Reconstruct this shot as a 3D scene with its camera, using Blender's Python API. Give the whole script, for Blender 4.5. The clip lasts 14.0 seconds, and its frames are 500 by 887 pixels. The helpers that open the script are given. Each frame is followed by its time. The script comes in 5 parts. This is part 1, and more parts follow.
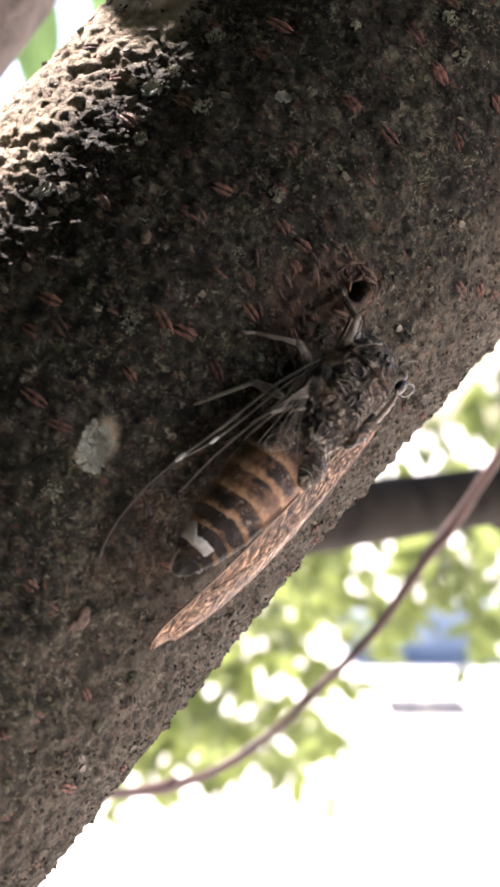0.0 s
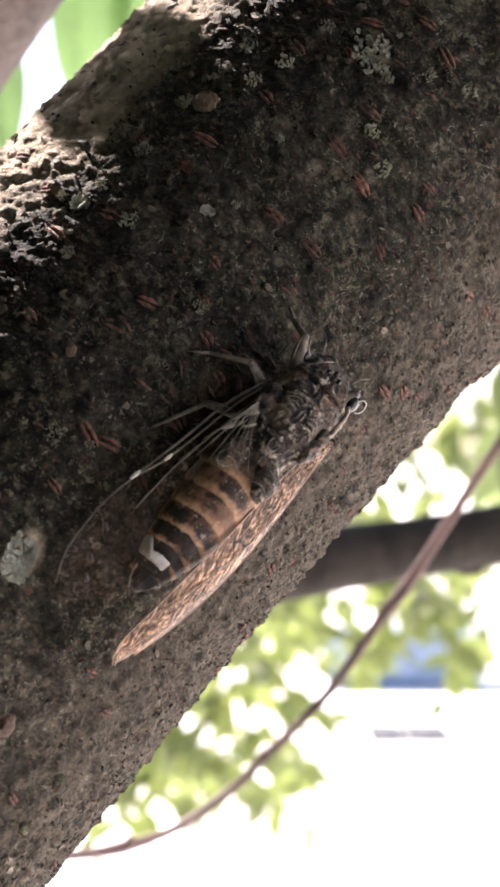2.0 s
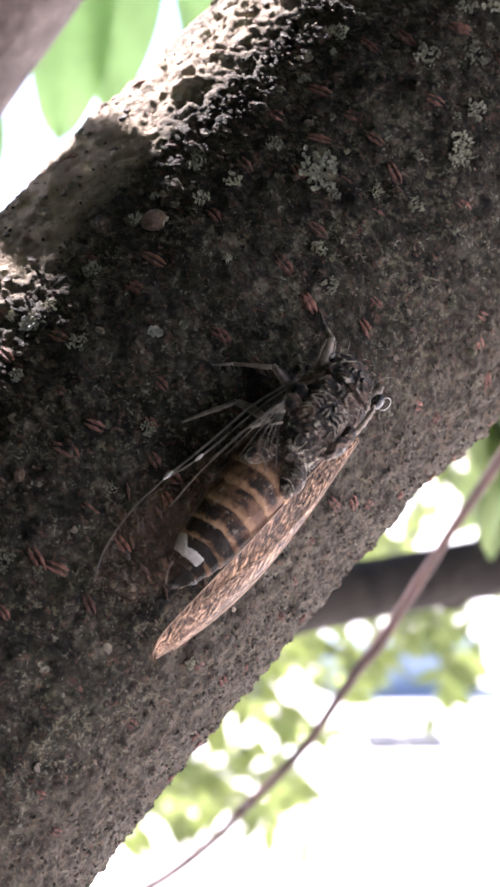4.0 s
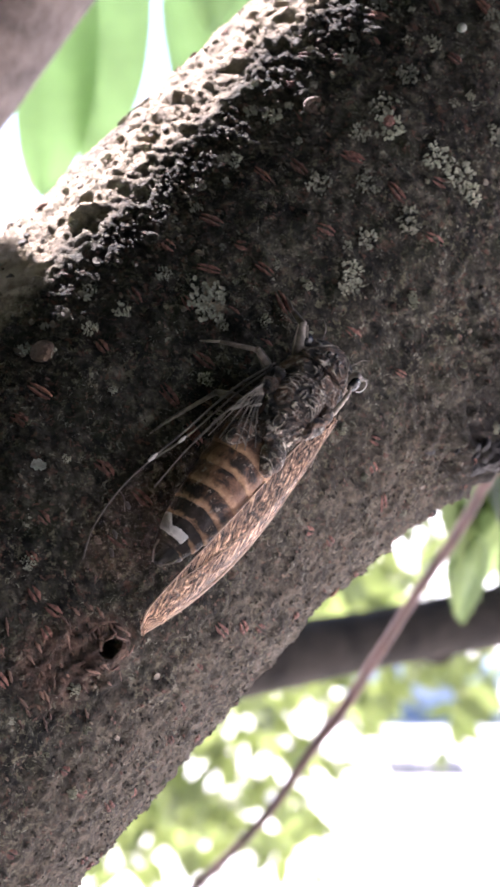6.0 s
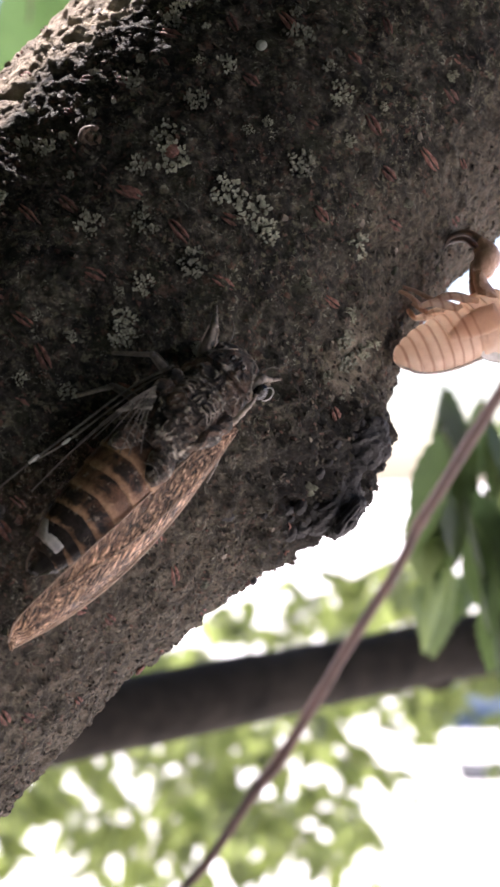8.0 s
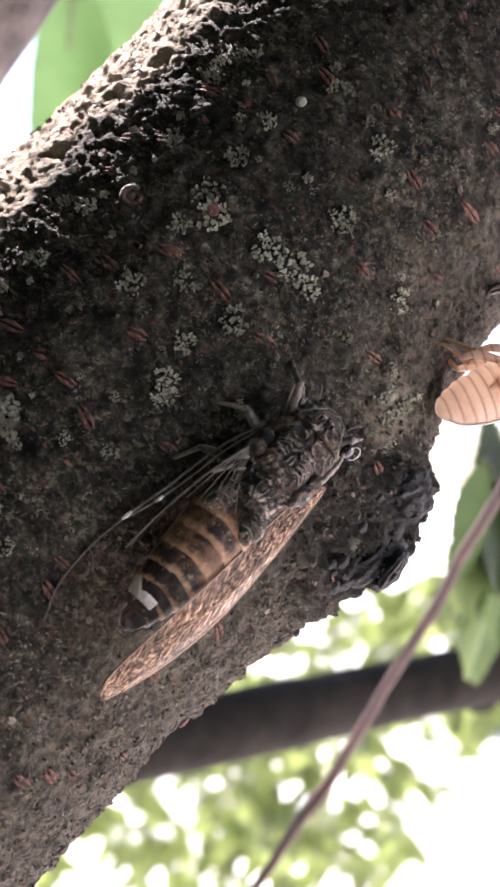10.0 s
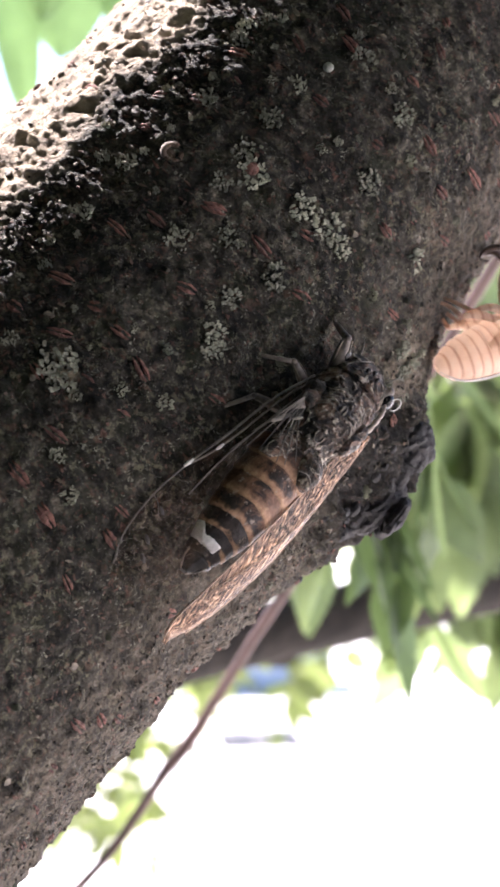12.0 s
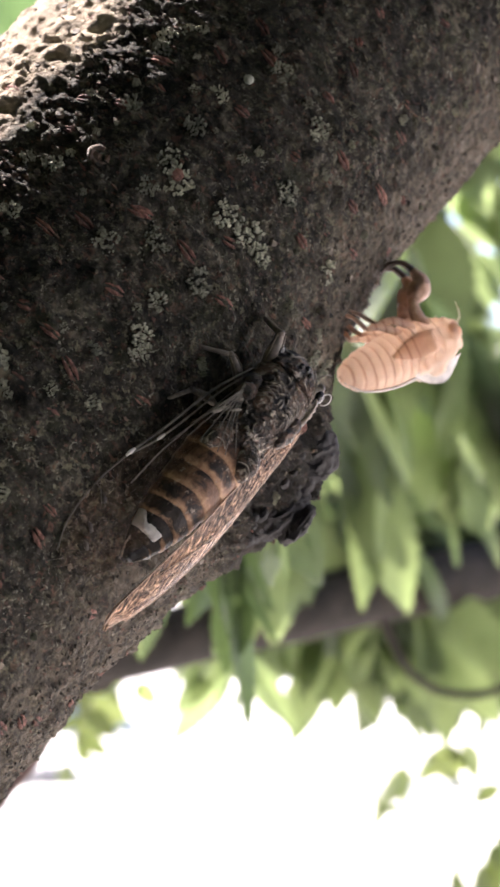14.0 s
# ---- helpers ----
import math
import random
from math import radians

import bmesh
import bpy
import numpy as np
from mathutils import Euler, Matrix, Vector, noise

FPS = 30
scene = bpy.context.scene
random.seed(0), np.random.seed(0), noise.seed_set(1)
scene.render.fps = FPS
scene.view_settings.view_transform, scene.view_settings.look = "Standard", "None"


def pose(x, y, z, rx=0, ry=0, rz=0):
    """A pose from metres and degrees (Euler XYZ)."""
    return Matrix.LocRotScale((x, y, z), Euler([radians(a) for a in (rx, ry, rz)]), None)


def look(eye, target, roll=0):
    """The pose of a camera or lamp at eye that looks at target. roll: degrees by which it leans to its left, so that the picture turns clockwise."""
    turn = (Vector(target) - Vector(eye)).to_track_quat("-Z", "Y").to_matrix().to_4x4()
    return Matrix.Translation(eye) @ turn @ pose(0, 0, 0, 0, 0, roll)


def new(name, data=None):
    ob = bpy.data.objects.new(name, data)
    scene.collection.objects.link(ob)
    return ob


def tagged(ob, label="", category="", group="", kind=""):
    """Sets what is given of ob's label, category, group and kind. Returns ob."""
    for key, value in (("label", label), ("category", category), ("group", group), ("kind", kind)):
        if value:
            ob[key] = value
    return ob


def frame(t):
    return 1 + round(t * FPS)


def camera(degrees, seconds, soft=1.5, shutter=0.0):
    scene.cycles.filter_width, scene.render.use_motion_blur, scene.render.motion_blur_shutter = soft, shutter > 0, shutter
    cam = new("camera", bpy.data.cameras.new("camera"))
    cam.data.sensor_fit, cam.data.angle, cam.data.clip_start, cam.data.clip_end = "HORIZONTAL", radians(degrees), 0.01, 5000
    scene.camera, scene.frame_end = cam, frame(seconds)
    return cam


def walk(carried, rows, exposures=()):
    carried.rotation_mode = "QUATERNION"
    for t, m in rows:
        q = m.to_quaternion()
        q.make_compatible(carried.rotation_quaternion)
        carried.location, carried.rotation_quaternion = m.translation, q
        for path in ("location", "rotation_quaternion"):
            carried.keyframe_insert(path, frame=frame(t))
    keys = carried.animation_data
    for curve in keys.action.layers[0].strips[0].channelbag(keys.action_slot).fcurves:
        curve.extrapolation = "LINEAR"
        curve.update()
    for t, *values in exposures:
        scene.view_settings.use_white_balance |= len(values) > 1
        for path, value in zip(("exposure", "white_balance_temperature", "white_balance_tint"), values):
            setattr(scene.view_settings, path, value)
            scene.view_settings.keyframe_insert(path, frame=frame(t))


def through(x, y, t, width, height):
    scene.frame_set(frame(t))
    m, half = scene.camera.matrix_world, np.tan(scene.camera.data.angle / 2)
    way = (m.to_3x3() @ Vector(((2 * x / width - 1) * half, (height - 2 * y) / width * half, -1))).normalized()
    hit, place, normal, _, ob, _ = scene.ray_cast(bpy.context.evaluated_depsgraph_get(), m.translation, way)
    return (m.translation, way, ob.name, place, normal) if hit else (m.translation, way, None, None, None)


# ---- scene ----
# camera: a phone held a hand's length from a leaning branch
cam = camera(17.7, 14.0, 2.9)
cam.data.dof.use_dof = True
cam.data.dof.focus_distance = 0.168
cam.data.dof.aperture_fstop = 66.0
# seconds, eye in centimetres, turn in degrees (tilt up, lean, turn to the left)
PATH = [
    (0.0, 1.431, -19.493, -0.110, -0.74, -0.14, 0.42),
    (0.5, 1.453, -19.545, -0.048, -0.74, -0.26, 0.37),
    (1.0, 1.536, -19.734, 0.261, -0.53, -0.20, 0.22),
    (1.5, 1.673, -19.834, 0.558, 0.02, -0.29, -0.25),
    (2.0, 2.001, -19.859, 0.704, 0.15, -0.05, -0.23),
    (2.2, 1.980, -19.880, 0.870, 0.10, -0.08, -0.36),
    (4.5, 2.786, -20.089, 1.995, 0.59, 0.40, -0.32),
    (5.0, 3.187, -20.145, 2.195, 0.81, 0.37, -0.08),
    (5.5, 3.708, -20.222, 2.593, 0.93, 0.29, 0.29),
    (6.0, 3.971, -20.241, 2.978, 1.19, 0.08, 0.49),
    (6.5, 4.332, -19.975, 3.183, 1.49, -0.11, 1.01),
    (7.0, 4.888, -19.505, 3.475, 1.43, -0.10, 1.12),
    (7.5, 5.982, -18.931, 3.567, 1.35, 0.05, 1.80),
    (8.0, 7.096, -18.280, 3.687, 1.23, 0.31, 3.20),
    (8.5, 6.999, -17.936, 3.950, 1.50, 0.55, 5.08),
    (8.7, 7.400, -17.760, 3.980, 1.70, 0.58, 5.50),
    (10.8, 6.042, -18.598, 4.237, 1.13, 0.93, 1.91),
    (11.0, 5.585, -18.530, 4.197, 0.82, 0.82, 0.65),
    (11.5, 4.620, -18.742, 4.086, 0.59, 0.68, -2.32),
    (12.0, 3.702, -18.903, 4.074, 0.21, 0.64, -5.55),
    (12.5, 3.158, -18.848, 3.924, 0.26, 0.63, -8.68),
    (13.0, 2.684, -19.137, 3.980, 0.76, 0.33, -11.45),
    (13.5, 2.308, -19.110, 3.895, 1.22, -0.15, -13.00),
    (14.0, 2.223, -18.836, 3.740, 1.38, -0.31, -13.32),
]


def turned(tilt, lean, turn):
    """A camera's turn about one common axis, in degrees, from looking along +y."""
    w = Vector((tilt, lean, turn))
    return Matrix.Rotation(radians(w.length), 4, w.normalized()) @ pose(0, 0, 0, 90, 0, 0)


walk(cam, [(t, Matrix.Translation((x / 100, y / 100, z / 100)) @ turned(a, b, c)) for t, x, y, z, a, b, c in PATH],
     [(0.0, 2.50, 6430, 21), (2.2, 2.62, 6350, 21), (4.5, 2.80, 5850, 25), (7.0, 2.76, 5850, 25), (7.5, 2.53, 5950, 24), (8.0, 1.98, 6100, 22),
      (8.7, 2.02, 6250, 22), (10.8, 2.76, 5880, 24), (12.5, 2.72, 6080, 21), (13.0, 2.50, 6230, 20), (14.0, 2.40, 6230, 20)])

# ---- world, sun, exposure ----
SUN = Vector((-0.35, 0.5, 0.8)).normalized()
world = bpy.data.worlds.new("sky")
scene.world = world
world.use_nodes = True
sky = world.node_tree.nodes.new("ShaderNodeTexSky")
sky.sky_type, sky.sun_disc = "NISHITA", False
sky.dust_density = 1.5
sky.sun_elevation, sky.sun_rotation = math.asin(SUN.z), math.atan2(SUN.x, SUN.y)
back = world.node_tree.nodes["Background"]
back.inputs["Strength"].default_value = 0.075
world.node_tree.links.new(sky.outputs[0], back.inputs["Color"])
sun = new("sun", bpy.data.lights.new("sun", "SUN"))
sun.data.energy, sun.data.angle, sun.data.color = 5.0, radians(0.5), (1.0, 0.93, 0.84)
sun.matrix_world = look(SUN, (0, 0, 0))

# ---- material helpers ----
CM = 0.01


class Nodes:
    """A small builder for node materials."""

    def __init__(self, name, rough=0.8):
        self.m = bpy.data.materials.new(name)
        self.m.use_nodes = True
        self.t = self.m.node_tree
        self.p = self.t.nodes["Principled BSDF"]
        self.out = self.t.nodes["Material Output"]
        self.p.inputs["Roughness"].default_value = rough

    def node(self, kind, **values):
        n = self.t.nodes.new(kind)
        for key, value in values.items():
            n.inputs[key.replace("_", " ")].default_value = value
        return n

    def join(self, a, b):
        self.t.links.new(a, b)

    def coords(self, which="Object"):
        return self.t.nodes.new("ShaderNodeTexCoord").outputs[which]

    def noise(self, scale, detail=4.0, rough=0.6, at=None, distort=0.0):
        n = self.node("ShaderNodeTexNoise", Scale=scale, Detail=detail, Roughness=rough, Distortion=distort)
        self.join(at or self.coords(), n.inputs["Vector"])
        return n.outputs["Fac"]

    def voronoi(self, scale, feature="F1", at=None):
        n = self.node("ShaderNodeTexVoronoi", Scale=scale)
        n.feature = feature
        self.join(at or self.coords(), n.inputs["Vector"])
        return n.outputs["Distance"]

    def ramp(self, fac, *stops):
        n = self.t.nodes.new("ShaderNodeValToRGB")
        e = n.color_ramp.elements
        while len(e) < len(stops):
            e.new(0.5)
        for el, (place, col) in zip(e, stops):
            el.position = place
            el.color = (*col, 1) if hasattr(col, "__len__") else (col, col, col, 1)
        self.join(fac, n.inputs["Fac"])
        return n.outputs["Color"]

    def mix(self, fac, a, b, how="MIX"):
        n = self.t.nodes.new("ShaderNodeMix")
        n.data_type, n.blend_type = "RGBA", how
        for value, socket in ((fac, n.inputs[0]), (a, n.inputs[6]), (b, n.inputs[7])):
            if hasattr(value, "links"):
                self.join(value, socket)
            elif hasattr(value, "__len__"):
                socket.default_value = (*value, 1)
            else:
                socket.default_value = value
        return n.outputs[2]

    def math(self, how, a, b=0.0):
        n = self.t.nodes.new("ShaderNodeMath")
        n.operation = how
        for value, socket in ((a, n.inputs[0]), (b, n.inputs[1])):
            if hasattr(value, "links"):
                self.join(value, socket)
            else:
                socket.default_value = value
        return n.outputs[0]

    def attribute(self, name):
        n = self.t.nodes.new("ShaderNodeAttribute")
        n.attribute_name = name
        return n.outputs["Fac"]

    def random(self):
        return self.t.nodes.new("ShaderNodeObjectInfo").outputs["Random"]

    def color(self, socket):
        self.join(socket, self.p.inputs["Base Color"])
        return self

    def bump(self, height, strength, distance):
        n = self.node("ShaderNodeBump", Strength=strength, Distance=distance)
        self.join(height, n.inputs["Height"])
        self.join(n.outputs["Normal"], self.p.inputs["Normal"])
        return self

    def translucent(self, col, share):
        """Lets part of the light through, as leaves and thin shells do."""
        tr = self.t.nodes.new("ShaderNodeBsdfTranslucent")
        mx = self.t.nodes.new("ShaderNodeMixShader")
        mx.inputs[0].default_value = share
        if hasattr(col, "links"):
            self.join(col, tr.inputs["Color"])
        else:
            tr.inputs["Color"].default_value = (*col, 1)
        self.join(self.p.outputs[0], mx.inputs[1])
        self.join(tr.outputs[0], mx.inputs[2])
        self.join(mx.outputs[0], self.out.inputs["Surface"])
        return self


def bark_material():
    n = Nodes("bark", 0.85)
    big = n.noise(120, 5, 0.62)
    small = n.noise(900, 5, 0.7)
    col = n.ramp(big, (0.36, (0.019, 0.0155, 0.012)), (0.53, (0.052, 0.044, 0.033)), (0.70, (0.098, 0.083, 0.063)))
    col = n.mix(0.9, col, n.ramp(small, (0.38, 0.26), (0.5, 0.78), (0.63, 1.8)), "MULTIPLY")
    mid = n.ramp(n.noise(330, 4, 0.65), (0.36, 0.25), (0.5, 0.9), (0.64, 1.9))
    col = n.mix(0.8, col, mid, "MULTIPLY")
    crack = n.ramp(n.voronoi(560, "DISTANCE_TO_EDGE"), (0.02, 0.25), (0.16, 1.0))
    col = n.mix(0.6, col, crack, "MULTIPLY")
    # dark green is kept off the underside, where bounced light is painted in
    green = n.math("MULTIPLY", n.ramp(n.noise(260, 4, 0.7, distort=0.4), (0.50, 0.0), (0.64, 1.0)), n.math("SUBTRACT", 1.0, n.attribute("underlit")))
    col = n.mix(n.math("MULTIPLY", green, 0.55), col, (0.030, 0.032, 0.016))
    red = n.ramp(n.noise(800, 3, 0.6), (0.60, 0.0), (0.67, 1.0))
    col = n.mix(n.math("MULTIPLY", red, 0.4), col, (0.14, 0.070, 0.048))
    speck = n.ramp(n.noise(1150, 4, 0.65, distort=1.5), (0.595, 0.0), (0.64, 1.0))
    few = n.ramp(n.noise(330, 3), (0.42, 0.0), (0.56, 1.0))
    col = n.mix(n.math("MULTIPLY", speck, n.math("MULTIPLY", few, 0.65)), col, (0.34, 0.325, 0.25))
    moss = n.ramp(n.noise(1250, 4, 0.75), (0.54, 0.0), (0.61, 1.0))
    col = n.mix(n.math("MULTIPLY", moss, n.ramp(n.noise(150, 3), (0.40, 0.1), (0.6, 0.8))), col, (0.17, 0.155, 0.098))
    rust = n.ramp(n.noise(1050, 3, 0.7, distort=0.5), (0.60, 0.0), (0.66, 0.6))
    col = n.mix(rust, col, (0.15, 0.075, 0.052))
    # lightens the underside: light bounced off the ground, put into the bark colour
    bare = n.math("MULTIPLY", n.attribute("underlit"), n.ramp(n.noise(420, 5, 0.7), (0.34, 0.15), (0.6, 0.75)))
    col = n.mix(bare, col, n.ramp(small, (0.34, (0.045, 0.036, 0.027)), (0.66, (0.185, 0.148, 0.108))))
    torn = n.ramp(n.math("MULTIPLY", n.attribute("torn"), n.math("ADD", small, 0.35)), (0.25, 0.0), (0.6, 1.0))
    col = n.mix(n.math("MULTIPLY", torn, 0.6), col, n.ramp(n.noise(700, 4), (0.36, (0.035, 0.022, 0.017)), (0.62, (0.155, 0.088, 0.062))))
    pale = n.ramp(n.math("MULTIPLY", n.attribute("pale"), n.math("ADD", small, 0.3)), (0.25, 0.0), (0.55, 1.0))
    col = n.mix(n.math("MULTIPLY", pale, 0.82), col, n.ramp(n.noise(300, 4), (0.3, (0.27, 0.205, 0.145)), (0.7, (0.66, 0.54, 0.40))))
    # darkens the bark round the knot
    knot_dark = n.ramp(n.math("MULTIPLY", n.attribute("knot_dark"), n.math("ADD", big, 0.6)), (0.2, 0.0), (0.7, 1.0))
    col = n.mix(n.math("MULTIPLY", knot_dark, 0.75), col, (0.016, 0.013, 0.012))
    n.color(col)
    h = n.math("ADD", n.math("MULTIPLY", n.noise(420, 6, 0.7), 0.6), n.math("MULTIPLY", n.noise(1600, 5, 0.7), 0.4))
    n.p.inputs["Specular IOR Level"].default_value = 0.2
    n.bump(h, 1.0, 0.0019)
    return n.m


def plain_material(name, low, high, scale, rough=0.7, bump=0.3, depth=0.0004, spec=0.5):
    n = Nodes(name, rough)
    f = n.noise(scale, 5, 0.65)
    n.color(n.ramp(f, (0.3, low), (0.7, high)))
    n.bump(n.noise(scale * 2.5, 4), bump, depth)
    n.p.inputs["Specular IOR Level"].default_value = spec
    return n.m


def varied_material(name, low, high, scale, rough=0.8, bump=0.6, depth=0.0004):
    """As plain_material, with a shade of its own for every piece."""
    n = Nodes(name, rough)
    col = n.ramp(n.noise(scale, 4, 0.65), (0.3, low), (0.7, high))
    n.color(n.mix(1.0, col, n.ramp(n.random(), (0.0, 0.6), (1.0, 1.35)), "MULTIPLY"))
    n.bump(n.noise(scale * 2.2, 4), bump, depth)
    return n.m


def crumb_material():
    """Dry bark crumbs, each of its own shade from near black to tan, some rusty."""
    n = Nodes("bark_crumb", 0.9)
    rand = n.t.nodes.new("ShaderNodeNewGeometry").outputs["Random Per Island"]
    col = n.ramp(rand, (0.0, (0.020, 0.016, 0.012)), (0.45, (0.052, 0.043, 0.031)), (0.75, (0.10, 0.085, 0.064)), (0.90, (0.11, 0.060, 0.045)), (1.0, (0.155, 0.135, 0.10)))
    n.color(n.mix(0.6, col, n.ramp(n.noise(1500, 3), (0.3, 0.5), (0.7, 1.5)), "MULTIPLY"))
    n.p.inputs["Specular IOR Level"].default_value = 0.2
    n.bump(n.noise(2600, 3), 0.6, 0.0003)
    return n.m


def leaf_material(name, dark, light, through, share=0.5):
    n = Nodes(name, 0.5)
    f = n.noise(60, 4, 0.6)
    shade = n.ramp(n.random(), (0.0, 0.65), (1.0, 1.3))
    n.color(n.mix(1.0, n.ramp(f, (0.3, dark), (0.7, light)), shade, "MULTIPLY"))
    n.bump(n.noise(400, 3), 0.25, 0.0006)
    n.translucent(n.mix(1.0, n.ramp(f, (0.3, [c * 0.75 for c in through]), (0.7, through)), shade, "MULTIPLY"), share)
    return n.m


def thorax_material():
    """Near-black skin with brown blotches; grey-tan down along the raised marks."""
    n = Nodes("cicada_thorax_skin", 0.55)
    n.p.inputs["Specular IOR Level"].default_value = 0.3
    f = n.noise(520, 5, 0.65, distort=1.2)
    fine = n.noise(1700, 4, 0.7)
    col = n.ramp(f, (0.36, (0.010, 0.008, 0.006)), (0.48, (0.046, 0.034, 0.026)), (0.62, (0.17, 0.105, 0.072)))
    pale = n.ramp(fine, (0.32, (0.17, 0.138, 0.105)), (0.66, (0.56, 0.475, 0.375)))
    down = n.math("ADD", n.math("MULTIPLY", n.attribute("mark"), 1.25), n.math("MULTIPLY", n.math("SUBTRACT", fine, 0.5), 1.2))
    col = n.mix(n.ramp(down, (0.30, 0.0), (0.62, 1.0)), col, pale)
    speck = n.ramp(n.math("MULTIPLY", n.noise(1050, 4, 0.7, distort=0.6), 1.0), (0.585, 0.0), (0.64, 0.75))
    n.color(n.mix(speck, col, (0.36, 0.32, 0.27)))
    n.bump(n.math("ADD", n.math("ADD", fine, n.math("MULTIPLY", f, 1.2)), n.math("MULTIPLY", n.attribute("mark"), 0.8)), 0.9, 0.0007)
    return n.m


def abdomen_material():
    """Rings with a bright orange rear margin, russet fields and black blotches that run together on the last rings."""
    n = Nodes("cicada_abdomen_skin", 0.5)
    n.p.inputs["Specular IOR Level"].default_value = 0.3
    xyz = n.t.nodes.new("ShaderNodeSeparateXYZ")
    n.join(n.coords(), xyz.inputs[0])
    ring = n.t.nodes.new("ShaderNodeSeparateXYZ")
    n.join(n.coords("UV"), ring.inputs[0])
    wob = n.math("MULTIPLY", n.math("SUBTRACT", n.noise(900, 4), 0.5), 0.24)
    k = n.math("ADD", ring.outputs["X"], wob)
    grain = n.noise(1500, 4, 0.7)
    blot = n.noise(290, 5, 0.72, distort=0.6)
    # away from the middle of the back
    off = n.math("ABSOLUTE", n.math("SUBTRACT", ring.outputs["Y"], 0.23))
    field = n.ramp(grain, (0.3, (0.085, 0.040, 0.023)), (0.7, (0.22, 0.112, 0.064)))
    margin = n.ramp(grain, (0.3, (0.23, 0.118, 0.064)), (0.7, (0.50, 0.30, 0.175)))
    col = n.mix(n.ramp(k, (0.16, 1.0), (0.40, 0.0)), field, margin)
    tail = n.math("MULTIPLY", n.math("SUBTRACT", -0.0058, xyz.outputs["X"]), 150)
    tail = n.math("MAXIMUM", tail, -0.15)
    dark = n.math("ADD", n.math("MULTIPLY", n.math("SUBTRACT", blot, 0.5), 3.2), n.math("SUBTRACT", 0.50, n.math("MULTIPLY", off, 3.8)))
    dark = n.math("ADD", dark, n.ramp(k, (0.16, -0.55), (0.40, 0.05), (0.75, 0.10), (1.0, -0.25)))
    dark = n.math("ADD", n.math("SUBTRACT", dark, n.ramp(k, (0.16, 0.55), (0.40, 0.0))), tail)
    col = n.mix(n.ramp(dark, (0.10, 0.0), (0.50, 0.97)), col, n.ramp(grain, (0.4, (0.008, 0.006, 0.005)), (0.75, (0.038, 0.026, 0.021))))
    seam = n.ramp(k, (-0.02, 1.0), (0.10, 0.0))
    col = n.mix(n.math("MULTIPLY", seam, 0.9), col, (0.012, 0.008, 0.006))
    dust = n.ramp(n.noise(900, 4, 0.75), (0.60, 0.0), (0.66, 0.55))
    n.color(n.mix(dust, col, (0.42, 0.33, 0.26)))
    n.bump(n.math("ADD", grain, n.math("MULTIPLY", blot, 1.0)), 0.45, 0.0004)
    return n.m


def wing_material(name, tint, cover, rough):
    """A thin membrane, crinkled between its veins, with slanting glints painted into its colour."""
    n = Nodes(name, rough)
    uv = n.t.nodes.new("ShaderNodeSeparateXYZ")
    n.join(n.coords("UV"), uv.inputs[0])
    patchy, fine = n.noise(260, 3, 0.6), n.noise(1000, 4, 0.75)
    lane = n.math("ADD", n.math("MULTIPLY", uv.outputs["Y"], 2.6), n.math("MULTIPLY", patchy, 0.7))
    zig = n.math("ABSOLUTE", n.math("SUBTRACT", n.math("FRACT", lane), 0.5))
    # painted sheen: slender flecks along the wing, slanting a little across it
    bent = n.t.nodes.new("ShaderNodeCombineXYZ")
    n.join(n.math("ADD", n.math("MULTIPLY", uv.outputs["X"], 42), n.math("MULTIPLY", zig, 3.4)), bent.inputs[0])
    n.join(n.math("ADD", n.math("MULTIPLY", uv.outputs["Y"], 18), n.math("MULTIPLY", uv.outputs["X"], 32)), bent.inputs[1])
    glint = n.ramp(n.noise(1.0, 3, 0.6, at=bent.outputs[0], distort=0.25), (0.36, 0.0), (0.68, 1.0))
    wave = n.math("ADD", n.math("MULTIPLY", glint, 0.62), n.math("MULTIPLY", fine, 0.42))
    streak = n.ramp(wave, (0.28, (0.10, 0.046, 0.026)), (0.48, (0.24, 0.125, 0.072)), (0.62, [c * 0.9 for c in tint]), (0.78, [min(1, c * 1.65 + 0.10) for c in tint]))
    stain = n.ramp(n.noise(240, 3, 0.6), (0.36, 0.35), (0.60, 1.2))
    n.color(n.mix(0.8, streak, stain, "MULTIPLY"))
    n.p.inputs["Specular IOR Level"].default_value = 0.42
    n.bump(n.math("ADD", wave, n.math("MULTIPLY", fine, 0.5)), 0.8, 0.0006)
    clear = n.t.nodes.new("ShaderNodeBsdfTransparent")
    clear.inputs["Color"].default_value = (0.93, 0.90, 0.86, 1)
    mx = n.t.nodes.new("ShaderNodeMixShader")
    n.join(n.ramp(n.math("ADD", n.math("MULTIPLY", wave, 0.6), n.math("MULTIPLY", patchy, 0.4)), (0.25, cover * 0.55), (0.7, min(1.0, cover * 1.4))), mx.inputs[0])
    n.join(clear.outputs[0], mx.inputs[1])
    n.join(n.p.outputs[0], mx.inputs[2])
    n.join(mx.outputs[0], n.out.inputs["Surface"])
    return n.m


